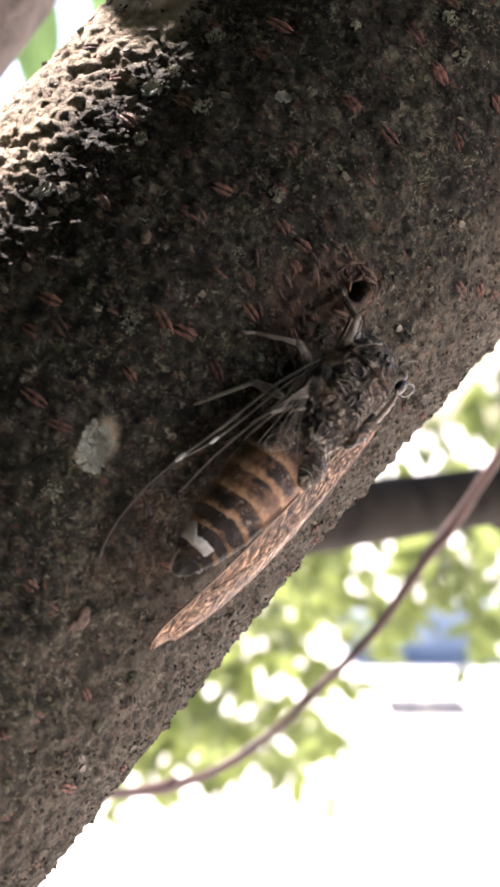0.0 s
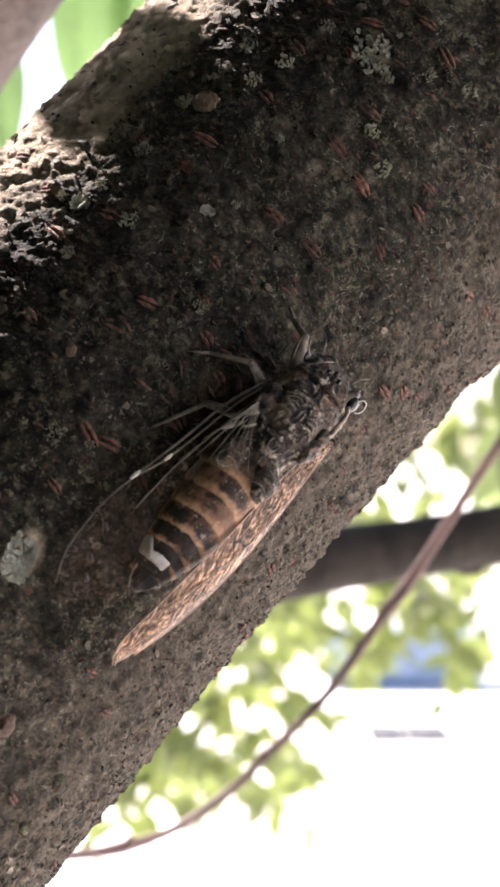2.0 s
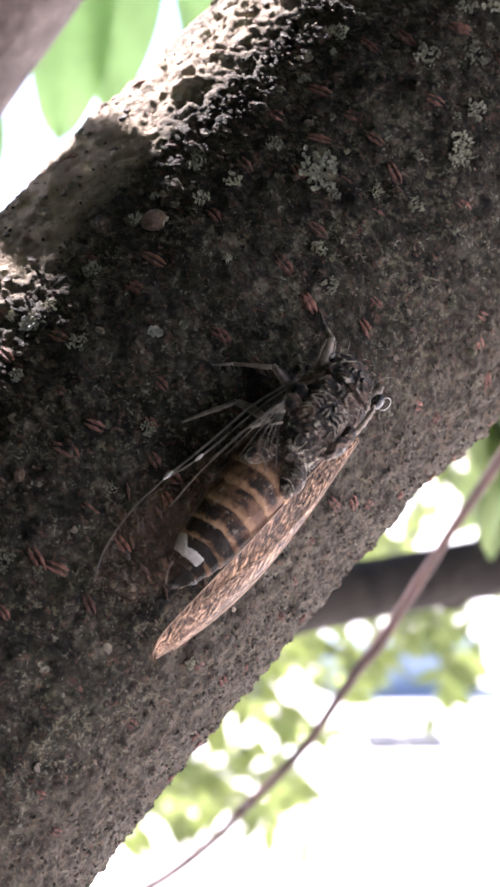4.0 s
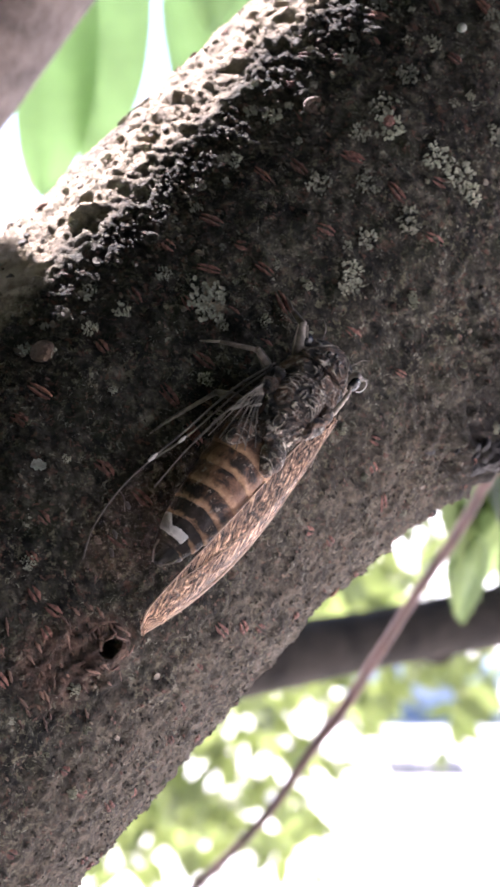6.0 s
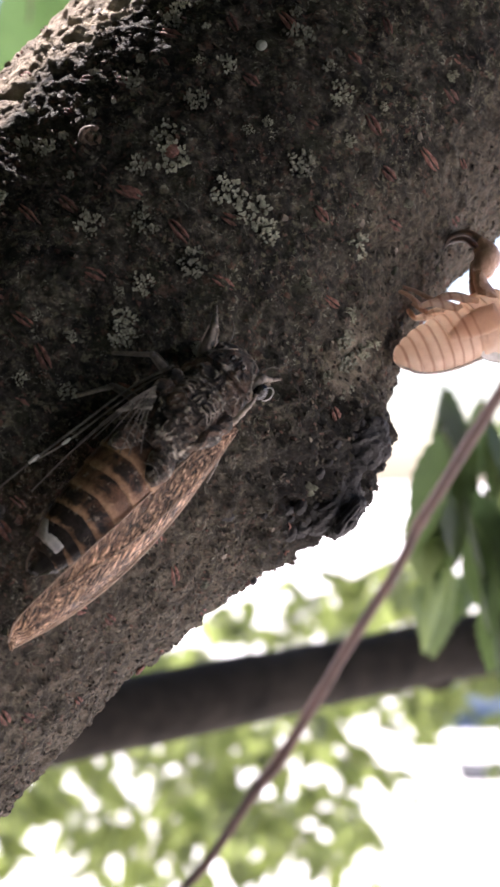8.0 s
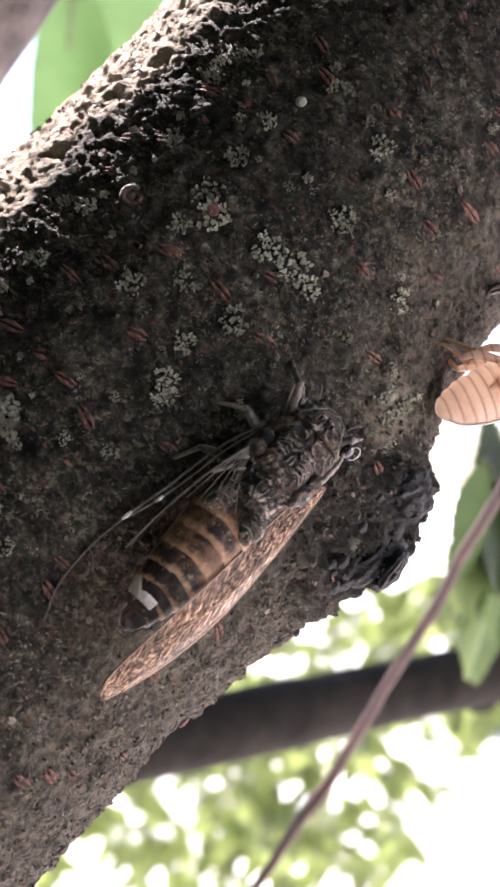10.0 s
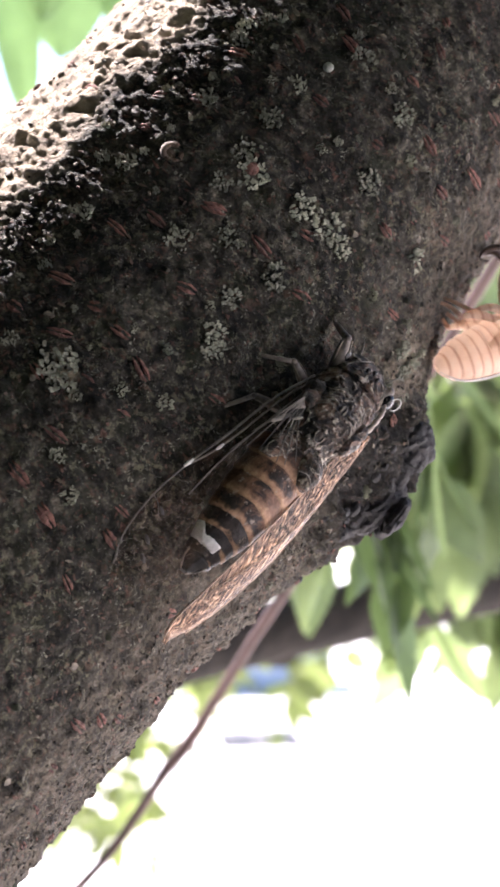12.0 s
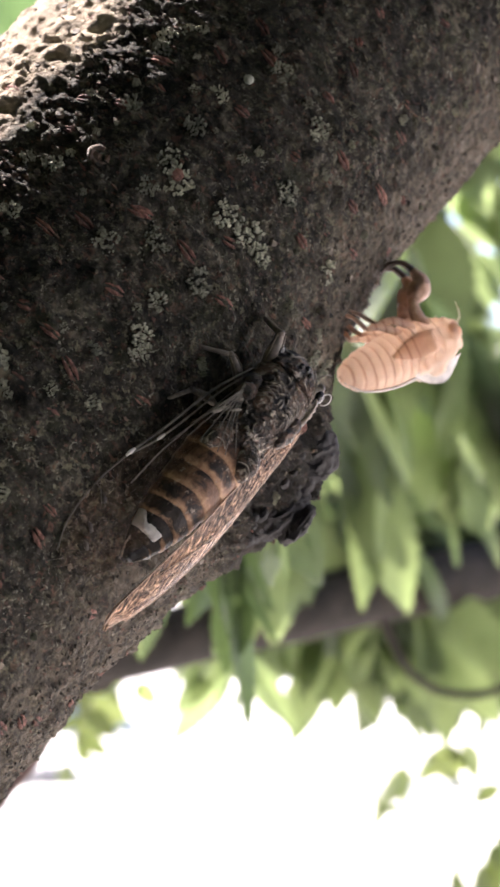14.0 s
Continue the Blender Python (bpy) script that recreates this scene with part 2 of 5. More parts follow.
def shell_material():
    """Thin tan shed skin with a brown line in every groove of the abdomen."""
    n = Nodes("shed_skin", 0.35)
    xyz = n.t.nodes.new("ShaderNodeSeparateXYZ")
    n.join(n.coords(), xyz.inputs[0])
    x = n.math("ADD", xyz.outputs["X"], n.math("MULTIPLY", n.noise(300, 2), 0.0003))
    ring = n.math("ABSOLUTE", n.math("SUBTRACT", n.math("FRACT", n.math("MULTIPLY", x, 769.2)), 0.5))
    groove = n.math("MULTIPLY", n.ramp(ring, (0.30, 0.0), (0.46, 1.0)), n.ramp(n.math("MULTIPLY", x, 50), (0.50, 1.0), (0.56, 0.0)))
    f = n.noise(420, 5, 0.65)
    skin = n.ramp(f, (0.32, (0.54, 0.36, 0.255)), (0.5, (0.80, 0.61, 0.49)), (0.68, (0.92, 0.79, 0.67)))
    n.color(n.mix(n.math("MULTIPLY", groove, 0.75), skin, (0.30, 0.15, 0.085)))
    n.bump(n.noise(900, 4), 0.5, 0.0005)
    n.translucent(n.mix(n.math("MULTIPLY", groove, 0.6), (0.97, 0.84, 0.72), (0.62, 0.36, 0.22)), 0.66)
    return n.m


BARK = bark_material()
LENTICEL = varied_material("lenticel_cork", (0.065, 0.028, 0.021), (0.28, 0.125, 0.09), 1300, 0.85, 1.0, 0.0007)
LICHEN = varied_material("grey_lichen", (0.13, 0.127, 0.09), (0.44, 0.425, 0.32), 1500)
CRUST = varied_material("pale_lichen_crust", (0.22, 0.22, 0.18), (0.52, 0.51, 0.43), 1200)
CRUMB = crumb_material()
GALL = plain_material("tan_gall", (0.065, 0.038, 0.024), (0.165, 0.10, 0.062), 700, 0.7, 0.9, 0.0008)
FLAKE = varied_material("bark_flake", (0.055, 0.044, 0.033), (0.24, 0.19, 0.14), 600)
FIBRE = varied_material("torn_bark", (0.045, 0.024, 0.017), (0.19, 0.105, 0.07), 900)
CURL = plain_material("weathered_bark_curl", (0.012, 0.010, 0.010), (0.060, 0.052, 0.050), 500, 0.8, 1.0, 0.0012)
GREYBARK = plain_material("smooth_grey_bark", (0.010, 0.008, 0.0065), (0.036, 0.029, 0.023), 70, 0.9, 0.8, 0.002, 0.12)
TWIGBARK = plain_material("reddish_twig_bark", (0.048, 0.024, 0.019), (0.13, 0.066, 0.052), 160, 0.6, 0.4, 0.0006)
THORAX = thorax_material()
ABDOMEN = abdomen_material()
PALE = plain_material("wax_and_rim_light", (0.50, 0.46, 0.43), (0.80, 0.75, 0.71), 900, 0.7)
DARKSKIN = plain_material("dark_skin", (0.012, 0.010, 0.009), (0.05, 0.038, 0.030), 900, 0.4)
EYE = plain_material("eye_skin", (0.010, 0.009, 0.009), (0.035, 0.028, 0.024), 1500, 0.2)
LEG = plain_material("leg_skin", (0.060, 0.047, 0.037), (0.26, 0.205, 0.16), 900, 0.45)
VEIN = plain_material("wing_vein", (0.045, 0.036, 0.028), (0.19, 0.16, 0.13), 900, 0.5)
SMOKY = plain_material("smoky_wing_vein", (0.030, 0.025, 0.020), (0.12, 0.10, 0.08), 900, 0.5)
RVEIN = plain_material("brown_wing_vein", (0.20, 0.125, 0.085), (0.48, 0.33, 0.23), 900, 0.45)
MEMBRANE = wing_material("sheeny_wing_membrane", (0.55, 0.32, 0.185), 1.05, 0.36)
CLEAR = wing_material("clear_wing_membrane", (0.035, 0.030, 0.026), 0.24, 0.25)
SHELL = shell_material()
HINGE = plain_material("grey_tan_down", (0.06, 0.05, 0.04), (0.34, 0.285, 0.23), 1100, 0.55, 0.8, 0.0004)
RIM = plain_material("pale_tan_skin", (0.13, 0.095, 0.07), (0.40, 0.315, 0.24), 1100, 0.45)
SHELLLEG = plain_material("shed_leg_skin", (0.34, 0.185, 0.115), (0.70, 0.45, 0.31), 500, 0.4, 0.8, 0.0006)
SHELLDARK = plain_material("shed_claw", (0.03, 0.016, 0.010), (0.12, 0.06, 0.035), 900, 0.4)
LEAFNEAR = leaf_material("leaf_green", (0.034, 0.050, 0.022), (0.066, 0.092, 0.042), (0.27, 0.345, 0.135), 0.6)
# darker copy of the green leaf, with the shade mixed into its colours
LEAFSHADE = leaf_material("shade_tinted_leaf", (0.022, 0.036, 0.014), (0.048, 0.072, 0.028), (0.13, 0.19, 0.065), 0.5)
LIMBBARK = plain_material("grey_limb_bark", (0.045, 0.034, 0.029), (0.15, 0.118, 0.102), 160, 0.85, 0.8, 0.002)
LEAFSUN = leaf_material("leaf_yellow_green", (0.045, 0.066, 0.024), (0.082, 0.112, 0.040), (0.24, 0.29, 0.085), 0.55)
# brighter, more see-through leaf copy; the sun's glow is put into its colour
LEAFGLOW = leaf_material("backlit_leaf", (0.07, 0.11, 0.04), (0.10, 0.16, 0.055), (0.27, 0.42, 0.15), 0.7)
LEAFDARK = plain_material("shade_crown_leaf", (0.020, 0.030, 0.012), (0.045, 0.062, 0.026), 40, 0.6)
STALK = plain_material("leaf_stalk", (0.10, 0.12, 0.05), (0.26, 0.27, 0.13), 300, 0.5)
CONCRETE = plain_material("pale_concrete", (0.56, 0.54, 0.505), (0.72, 0.695, 0.65), 3, 0.9, 0.3, 0.004)
DRAIN = plain_material("drain_slot", (0.006, 0.007, 0.009), (0.02, 0.021, 0.026), 30, 0.8)
BLUE = plain_material("blue_plastic", (0.16, 0.22, 0.33), (0.24, 0.31, 0.42), 8, 0.4)

# ---- mesh helpers (centimetres in, metres out) ----


def mesh_of(name, bm, material, smooth=True):
    me = bpy.data.meshes.new(name)
    bmesh.ops.recalc_face_normals(bm, faces=bm.faces[:])
    for v in bm.verts:
        v.co *= CM
    for f in bm.faces:
        f.smooth = smooth
    bm.to_mesh(me)
    bm.free()
    me.materials.append(material)
    return me


def part(name, bm, material, parent, label="", smooth=True):
    ob = new(name, mesh_of(name, bm, material, smooth))
    ob.parent = parent
    return tagged(ob, label)


def thing(name, label, category, group="", m=None):
    ob = new(name)
    ob.empty_display_size = 0.01
    if m:
        ob.matrix_world = m
    return tagged(ob, label, category, group)


def tube(bm, pts, radii, n=10, caps=True):
    pts = [Vector(p) for p in pts]
    rings, a = [], None
    for i, p in enumerate(pts):
        t = (pts[min(i + 1, len(pts) - 1)] - pts[max(i - 1, 0)]).normalized()
        a = (t.orthogonal() if a is None else a - t * a.dot(t)).normalized()
        b = t.cross(a)
        r = radii[i] if hasattr(radii, "__len__") else radii
        rings.append([bm.verts.new(p + (a * math.cos(k * math.tau / n) + b * math.sin(k * math.tau / n)) * r) for k in range(n)])
    for q, w in zip(rings, rings[1:]):
        for k in range(n):
            bm.faces.new((q[k], q[(k + 1) % n], w[(k + 1) % n], w[k]))
    if caps:
        bm.faces.new(rings[0][::-1])
        bm.faces.new(rings[-1])
    return bm


def blob(bm, at, size, turn=(0, 0, 0), rough=0.0, freq=6.0, u=14, v=10):
    """A rounded lump with an uneven skin."""
    m = pose(0, 0, 0, *turn)
    made = bmesh.ops.create_uvsphere(bm, u_segments=u, v_segments=v, radius=1.0)["verts"]
    for w in made:
        c = Vector((w.co.x * size[0], w.co.y * size[1], w.co.z * size[2]))
        c *= 1 + rough * noise.noise(c * freq + Vector(at) * 3)
        w.co = m @ c + Vector(at)
    return bm


def smooth_line(pts, steps=6):
    """A Catmull-Rom line through the points."""
    pts = [Vector(p) for p in pts]
    full = [pts[0] * 2 - pts[1], *pts, pts[-1] * 2 - pts[-2]]
    out = []
    for i in range(1, len(full) - 2):
        a, b, c, d = full[i - 1 : i + 3]
        for k in range(steps):
            t = k / steps
            out.append(0.5 * (2 * b + (c - a) * t + (2 * a - 5 * b + 4 * c - d) * t**2 + (3 * b - a - 3 * c + d) * t**3))
    return [*out, pts[-1]]


# ---- the branch ----
D = Vector((0.6363, 0.2921, 0.7140)).normalized()
U = Vector((0.1943, -0.9564, 0.2181)).normalized()
V = D.cross(U)
O = Vector((-0.3256, -1.5663, 0.2901))
SWELL = ((-20, 0.2), (-6, 0.05), (-3, 0.0), (4.2, 0.0), (5.4, 0.16), (6.2, 0.36), (6.9, 0.52), (7.5, 0.74), (8.3, 0.55), (8.8, 0.16), (9.5, -0.08), (10.8, -0.26), (12.5, -0.22), (15, -0.15), (30, -0.4))
HOLE = (1.78, 28.0)


def swell(s):
    for (a, p), (b, q) in zip(SWELL, SWELL[1:]):
        if a <= s <= b:
            k = (s - a) / (b - a)
            return p + (q - p) * k * k * (3 - 2 * k)
    return 0.0


def radius(s, th):
    """How far the bark lies from the middle of the branch, without its fine relief."""
    w = math.exp(-(((th - 82) / 34) ** 2))
    r = 2.95 + swell(s) * w + 0.035 * math.sin(0.7 * s + 1.3) * math.cos(radians(2 * th))
    h = ((s - HOLE[0]) / 0.10) ** 2 + ((th - HOLE[1]) / 1.35) ** 2 + 0.9 * noise.noise(Vector((s * 7, th * 0.4, 0)))
    r += 0.07 * math.exp(-h / 5.0) - 0.95 * math.exp(-h * h)
    return r


def relief(s, th):
    p = Vector((s, 3 * math.cos(radians(th)), 3 * math.sin(radians(th))))
    q = Vector((s * 1.6, 3 * math.cos(radians(th)), 3 * math.sin(radians(th))))
    a = noise.fractal(p * 1.3, 0.9, 2.0, 3) * 0.032
    b = noise.fractal(q * 6.0, 0.7, 2.1, 4) * 0.030
    k = max(0.0, noise.noise(q * 3.1 + Vector((7, 3, 1))) - 0.12) * 0.085
    knot = math.exp(-(((s - 7.4) / 1.5) ** 2) - ((th - 74) / 28) ** 2)
    c = (noise.fractal(p * 4.2 + Vector((1, 9, 4)), 0.7, 2.2, 3)) * 0.20 * knot
    lumps = (noise.fractal(q * 4.6 + Vector((2, 8, 5)), 0.7, 2.2, 4) * 0.034 + max(0.0, noise.noise(q * 7.5) - 0.2) * 0.09) * math.exp(-(((th + 44) / 26) ** 2))
    low = max(0.0, noise.noise(q * 4.4 + Vector((6, 2, 9))) - 0.10) * 0.09 * math.exp(-(((th - 70) / 30) ** 2))
    ripped = math.exp(-(((s - 1.4) / 0.55) ** 2) - ((th - 24) / 10) ** 2)
    rip = ripped * 0.075 * noise.fractal(Vector((s * 5 + th * 0.10, th * 0.42 - s * 3, 3)), 0.8, 2.0, 3)
    return a + b + k + c + lumps + low + rip


def on(s, th, out=0.0):
    """A place on the bark: centimetres along, degrees round, centimetres proud of it."""
    a = radians(th)
    return O + D * s + (U * math.cos(a) + V * math.sin(a)) * (radius(s, th) + out)


def seat(s, th, out=0.0, spin=0.0):
    """A pose on the bark in metres: x along the branch, z straight out from it."""
    a = radians(th)
    z = U * math.cos(a) + V * math.sin(a)
    m = Matrix((D, z.cross(D), z)).transposed().to_4x4()
    return Matrix.Translation(on(s, th, out) * CM) @ m @ pose(0, 0, 0, 0, 0, spin)


def tree_branch():
    fine_s = [-14 + 0.5 * i for i in range(17)] + [-5.5 + 0.032 * i for i in range(1, 657)] + [15.52 + 0.5 * i for i in range(1, 31)]
    fine_t = [-112 + 0.6 * i for i in range(416)] + [137 + 6 * i for i in range(1, 18)]
    verts, torn, pale, knot_dark, underlit = [], [], [], [], []
    for s in fine_s:
        for th in fine_t:
            a = radians(th)
            r = radius(s, th) + relief(s, th)
            verts.append((O + D * s + (U * math.cos(a) + V * math.sin(a)) * r) * CM)
            hole = ((s - HOLE[0]) / 0.15) ** 2 + ((th - HOLE[1]) / 2.1) ** 2
            torn.append((0.2 if hole < 0.8 else 1.0) * 0.85 * math.exp(-(((s - 1.85) / 0.38) ** 2) - ((th - 27) / 6.5) ** 2) + 0.95 * math.exp(-(((s - 1.25) / 0.5) ** 2) - ((th - 22) / 10) ** 2))
            # pale lichen patches; the upper side is weathered and also painted brighter for sun
            pale.append(math.exp(-(((s + 1.2) / 0.26) ** 2) - ((th - 11) / 3.4) ** 2) * 1.3 + 0.5 * math.exp(-(((s - 5.27) / 0.45) ** 2) - ((th + 6) / 6.5) ** 2) * (0.8 + noise.noise(Vector((s * 5, th * 0.3, 4)))) + 1.1 * min(1.0, max(0.0, (-26 - th) / 22)) * (0.72 + 0.5 * noise.noise(Vector((s * 0.9, th * 0.05, 2)))) + 0.55 * math.exp(-(((s - 8.3) / 0.7) ** 2) - ((th - 52) / 9) ** 2))
            # mask of the ground light painted on the branch's underside
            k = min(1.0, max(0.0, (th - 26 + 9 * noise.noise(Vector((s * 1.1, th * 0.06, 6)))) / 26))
            underlit.append(k * k * (3 - 2 * k) * (1 - math.exp(-(((s - 7.35) / 1.3) ** 2))))
            knot_dark.append(math.exp(-(((s - 7.35) / 1.0) ** 2) - ((th - 72) / 22) ** 2))
    n, k = len(fine_t), len(fine_s)
    faces = [(i * n + j, i * n + (j + 1) % n, (i + 1) * n + (j + 1) % n, (i + 1) * n + j) for i in range(k - 1) for j in range(n)]
    me = bpy.data.meshes.new("bark")
    me.from_pydata(verts, [], faces)
    for name, values in (("torn", torn), ("pale", pale), ("knot_dark", knot_dark), ("underlit", underlit)):
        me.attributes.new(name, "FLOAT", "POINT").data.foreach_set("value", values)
    me.polygons.foreach_set("use_smooth", [True] * len(faces))
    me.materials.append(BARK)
    me.update()
    root = thing("tree_branch", "leaning tree branch with rough dark bark, lichen and a knot", "branch")
    ob = new("bark", me)
    ob.parent = root
    return root


BRANCH = tree_branch()


def attach(name, me, m, label=""):
    ob = new(name, me)
    ob.parent = BRANCH
    ob.matrix_basis = m
    return tagged(ob, label)


def lenticel_mesh(k):
    """Two corky lips along a slit, lying across the branch."""
    rnd = random.Random(k)
    bm = bmesh.new()
    half = 0.105 + 0.05 * rnd.random()
    for side in (-1, 1):
        pts = [(side * (0.022 + 0.014 * math.cos(u * 1.5)) + rnd.uniform(-0.004, 0.004), u * half, 0.008 * math.cos(u * 1.5)) for u in (-1, -0.6, -0.2, 0.2, 0.6, 1)]
        tube(bm, pts, [0.008, 0.019, 0.024 + 0.008 * rnd.random(), 0.023, 0.018, 0.007], 6)
    return mesh_of("lenticel", bm, LENTICEL)


def lobes(bm, rnd, count, reach, low, high):
    """Small rounded lobes that lie flat, overlap and lift at their rims."""
    for _ in range(count):
        a, q = rnd.uniform(0, math.tau), math.sqrt(rnd.random()) * reach
        c = Vector((q * math.cos(a), q * math.sin(a), 0.006 + 0.022 * rnd.random()))
        turn, wide = a + rnd.uniform(-0.8, 0.8), rnd.uniform(low, high)
        f, l = Vector((math.cos(turn), math.sin(turn), rnd.uniform(0.0, 0.5))), Vector((-math.sin(turn), math.cos(turn), rnd.uniform(-0.3, 0.3)))
        rim = [c + f * wide * rnd.uniform(1.0, 1.5) * math.cos(k * math.tau / 8) + l * wide * rnd.uniform(0.75, 1.1) * math.sin(k * math.tau / 8) for k in range(8)]
        top = [bm.verts.new(p + Vector((0, 0, 0.010))) for p in rim]
        under = [bm.verts.new(p - Vector((0, 0, 0.022))) for p in rim]
        mid = bm.verts.new(c + Vector((0, 0, 0.004)))
        for k in range(8):
            bm.faces.new((top[k], top[(k + 1) % 8], mid))
            bm.faces.new((top[k], under[k], under[(k + 1) % 8], top[(k + 1) % 8]))


def rosette_mesh(k, size=0.16):
    """A tuft of grey-green lichen lobes with gaps between its arms."""
    rnd = random.Random(100 + k)
    bm = bmesh.new()
    lobes(bm, rnd, 14, size * 0.5, 0.009, 0.018)
    for arm in range(rnd.choice((5, 6, 7))):
        b = bmesh.new()
        lobes(b, rnd, rnd.randint(5, 11), size * 0.34, 0.008, 0.018)
        a = arm * 1.05 + rnd.uniform(-0.4, 0.4)
        bmesh.ops.translate(b, verts=b.verts, vec=(size * 0.75 * math.cos(a), size * 0.75 * math.sin(a), 0))
        me = bpy.data.meshes.new("arm")
        b.to_mesh(me)
        b.free()
        bm.from_mesh(me)
        bpy.data.meshes.remove(me)
    return mesh_of("lichen", bm, LICHEN, False)


def flake_mesh(k):
    """A small lifted scale of bark."""
    rnd = random.Random(300 + k)
    bm = bmesh.new()
    n = 7
    edge = [(rnd.uniform(0.03, 0.075) * math.cos(i * math.tau / n), rnd.uniform(0.02, 0.05) * math.sin(i * math.tau / n)) for i in range(n)]
    top = [bm.verts.new((x, y, 0.004 + 0.014 * rnd.random())) for x, y in edge]
    low = [bm.verts.new((x * 1.15, y * 1.15, -0.03)) for x, y in edge]
    mid = bm.verts.new((0, 0, 0.014))
    for j in range(n):
        bm.faces.new((top[j], top[(j + 1) % n], mid))
        bm.faces.new((top[j], low[j], low[(j + 1) % n], top[(j + 1) % n]))
    return mesh_of("bark_flake", bm, FLAKE, False)


LENTICELS = [lenticel_mesh(k) for k in range(8)]
ROSETTES = [rosette_mesh(k) for k in range(8)]
FLAKES = [flake_mesh(k) for k in range(8)]

LOW = ((2.0, -22), (2.93, -17), (4.17, 2), (4.04, 11), (3.15, 12), (2.64, 14), (1.1, -5), (1.65, 14), (1.44, 16), (-0.22, -21), (-0.46, -13), (-0.81, -11), (-0.6, -8), (0.17, 9), (0.64, -19), (1.52, -28), (2.85, 48), (3.08, 53), (-2.55, 20), (-2.57, 26), (-3.36, 38), (0.1, 5), (0.8, 7), (3.12, 3), (1.64, 9), (0.69, 60), (-0.38, 44), (0.55, 48), (1.14, -4), (1.49, -4), (2.28, 0))
MID = ((6.06, -18), (6.03, -9), (4.81, -19), (5.84, 6), (5.34, 9), (4.18, 2), (3.11, 2), (2.93, -17), (3.3, -19), (4.12, -16), (6.19, 22), (7.69, -5), (7.7, 21), (4.53, 56), (5.43, 49), (5.34, 60), (4.73, 2), (4.35, 24), (4.06, 11))
HIGH = ((9.43, -23), (9.09, -20), (8.66, -23), (8.49, -30), (9.52, -3), (10.51, 9), (7.73, -4), (7.2, -12), (7.75, 8), (8.24, 14), (9.03, 26), (6.82, 2), (9.96, 31), (10.49, 36), (10.16, 21), (9.62, 12), (11.14, 29), (10.32, -6))
TUFTS = ((8.44, -7, 1.1), (8.27, -3, 1.1), (7.2, -6, 0.95), (8.0, -7, 0.8), (8.96, -8, 0.8), (9.48, -9, 0.7), (8.4, 9, 1.1), (8.47, 15, 1.2), (8.4, 20, 1.0), (7.61, 14, 1.0), (7.59, 2, 0.9), (7.09, 10, 0.8), (6.55, 14, 0.9), (9.23, 16, 1.0), (9.16, 37, 0.9), (10.29, -2, 0.9), (10.12, 12, 0.9), (5.31, -7, 1.4), (5.75, 14, 0.6), (4.36, 12, 0.6), (6.8, -24, 0.7), (6.65, 12, 1.0), (5.24, -5, 1.3), (5.53, 6, 0.5), (4.56, 5, 0.6), (7.58, -25, 0.8), (1.83, 4, 0.5), (-1.81, 11, 0.6), (-0.13, 1, 0.7), (8.35, 48, 0.8), (8.2, 52, 0.9), (8.5, 54, 0.7), (8.0, 56, 0.7), (8.6, 46, 0.6), (7.9, 50, 0.6), (8.7, 58, 0.6))


def free(s, th, taken, gap):
    return all(math.hypot(s - a, (th - b) * 0.052) > gap for a, b in taken)


def bark_details():
    rnd = random.Random(5)
    taken = []
    for s, th in LOW + MID + HIGH:
        taken.append((s, th))
        attach("lenticel", rnd.choice(LENTICELS), seat(s, th, 0.004, rnd.uniform(-20, 20)) @ Matrix.Diagonal((0.95, rnd.uniform(0.6, 1.1), 1, 1)))
    while len(taken) < 215:
        s, th = rnd.uniform(-5, 14.5), rnd.uniform(-80, 100)
        if free(s, th, taken, 0.30):
            taken.append((s, th))
            attach("lenticel", rnd.choice(LENTICELS), seat(s, th, 0.006, rnd.uniform(-28, 28)) @ Matrix.Diagonal((rnd.uniform(0.6, 1.0), rnd.uniform(0.45, 1.0), 0.9, 1)))
    tufts = list(TUFTS)
    while len(tufts) < 190:
        s, th = rnd.uniform(-5, 14.5), rnd.uniform(-75, 90)
        if rnd.random() < (0.9 if 5 < s and th < 50 else 0.35):
            tufts.append((s, th, rnd.uniform(0.15, 0.5)))
    while len(tufts) < 218:
        tufts.append((rnd.uniform(0.5, 12.5), rnd.uniform(-30, -16), rnd.uniform(0.35, 0.8)))
    for s, th, k in tufts:
        attach("lichen", rnd.choice(ROSETTES), seat(s, th, 0.012, rnd.uniform(0, 360)) @ Matrix.Diagonal((k, k, 1, 1)))
    for _ in range(290):
        s, th = rnd.uniform(-5, 14.5), rnd.choice((rnd.uniform(-62, -16), rnd.uniform(-62, -16), rnd.uniform(30, 105), rnd.uniform(-60, 100)))
        k = rnd.uniform(0.5, 1.3)
        attach("bark_flake", rnd.choice(FLAKES), seat(s, th, 0.008, rnd.uniform(60, 120)) @ Matrix.Diagonal((k, k * rnd.uniform(0.7, 1.3), 1, 1)))


def crust(s, th, size, k):
    """A patch of pale crumbly lichen."""
    bm = bmesh.new()
    lobes(bm, random.Random(700 + k), int(30 + 2600 * size * size), size, 0.010, 0.030)
    attach("lichen_crust", mesh_of("lichen_crust", bm, CRUST, False), seat(s, th, 0.006, 40 * k) @ Matrix.Diagonal((1, 0.75, 0.8, 1)), "pale crumbly lichen crust")


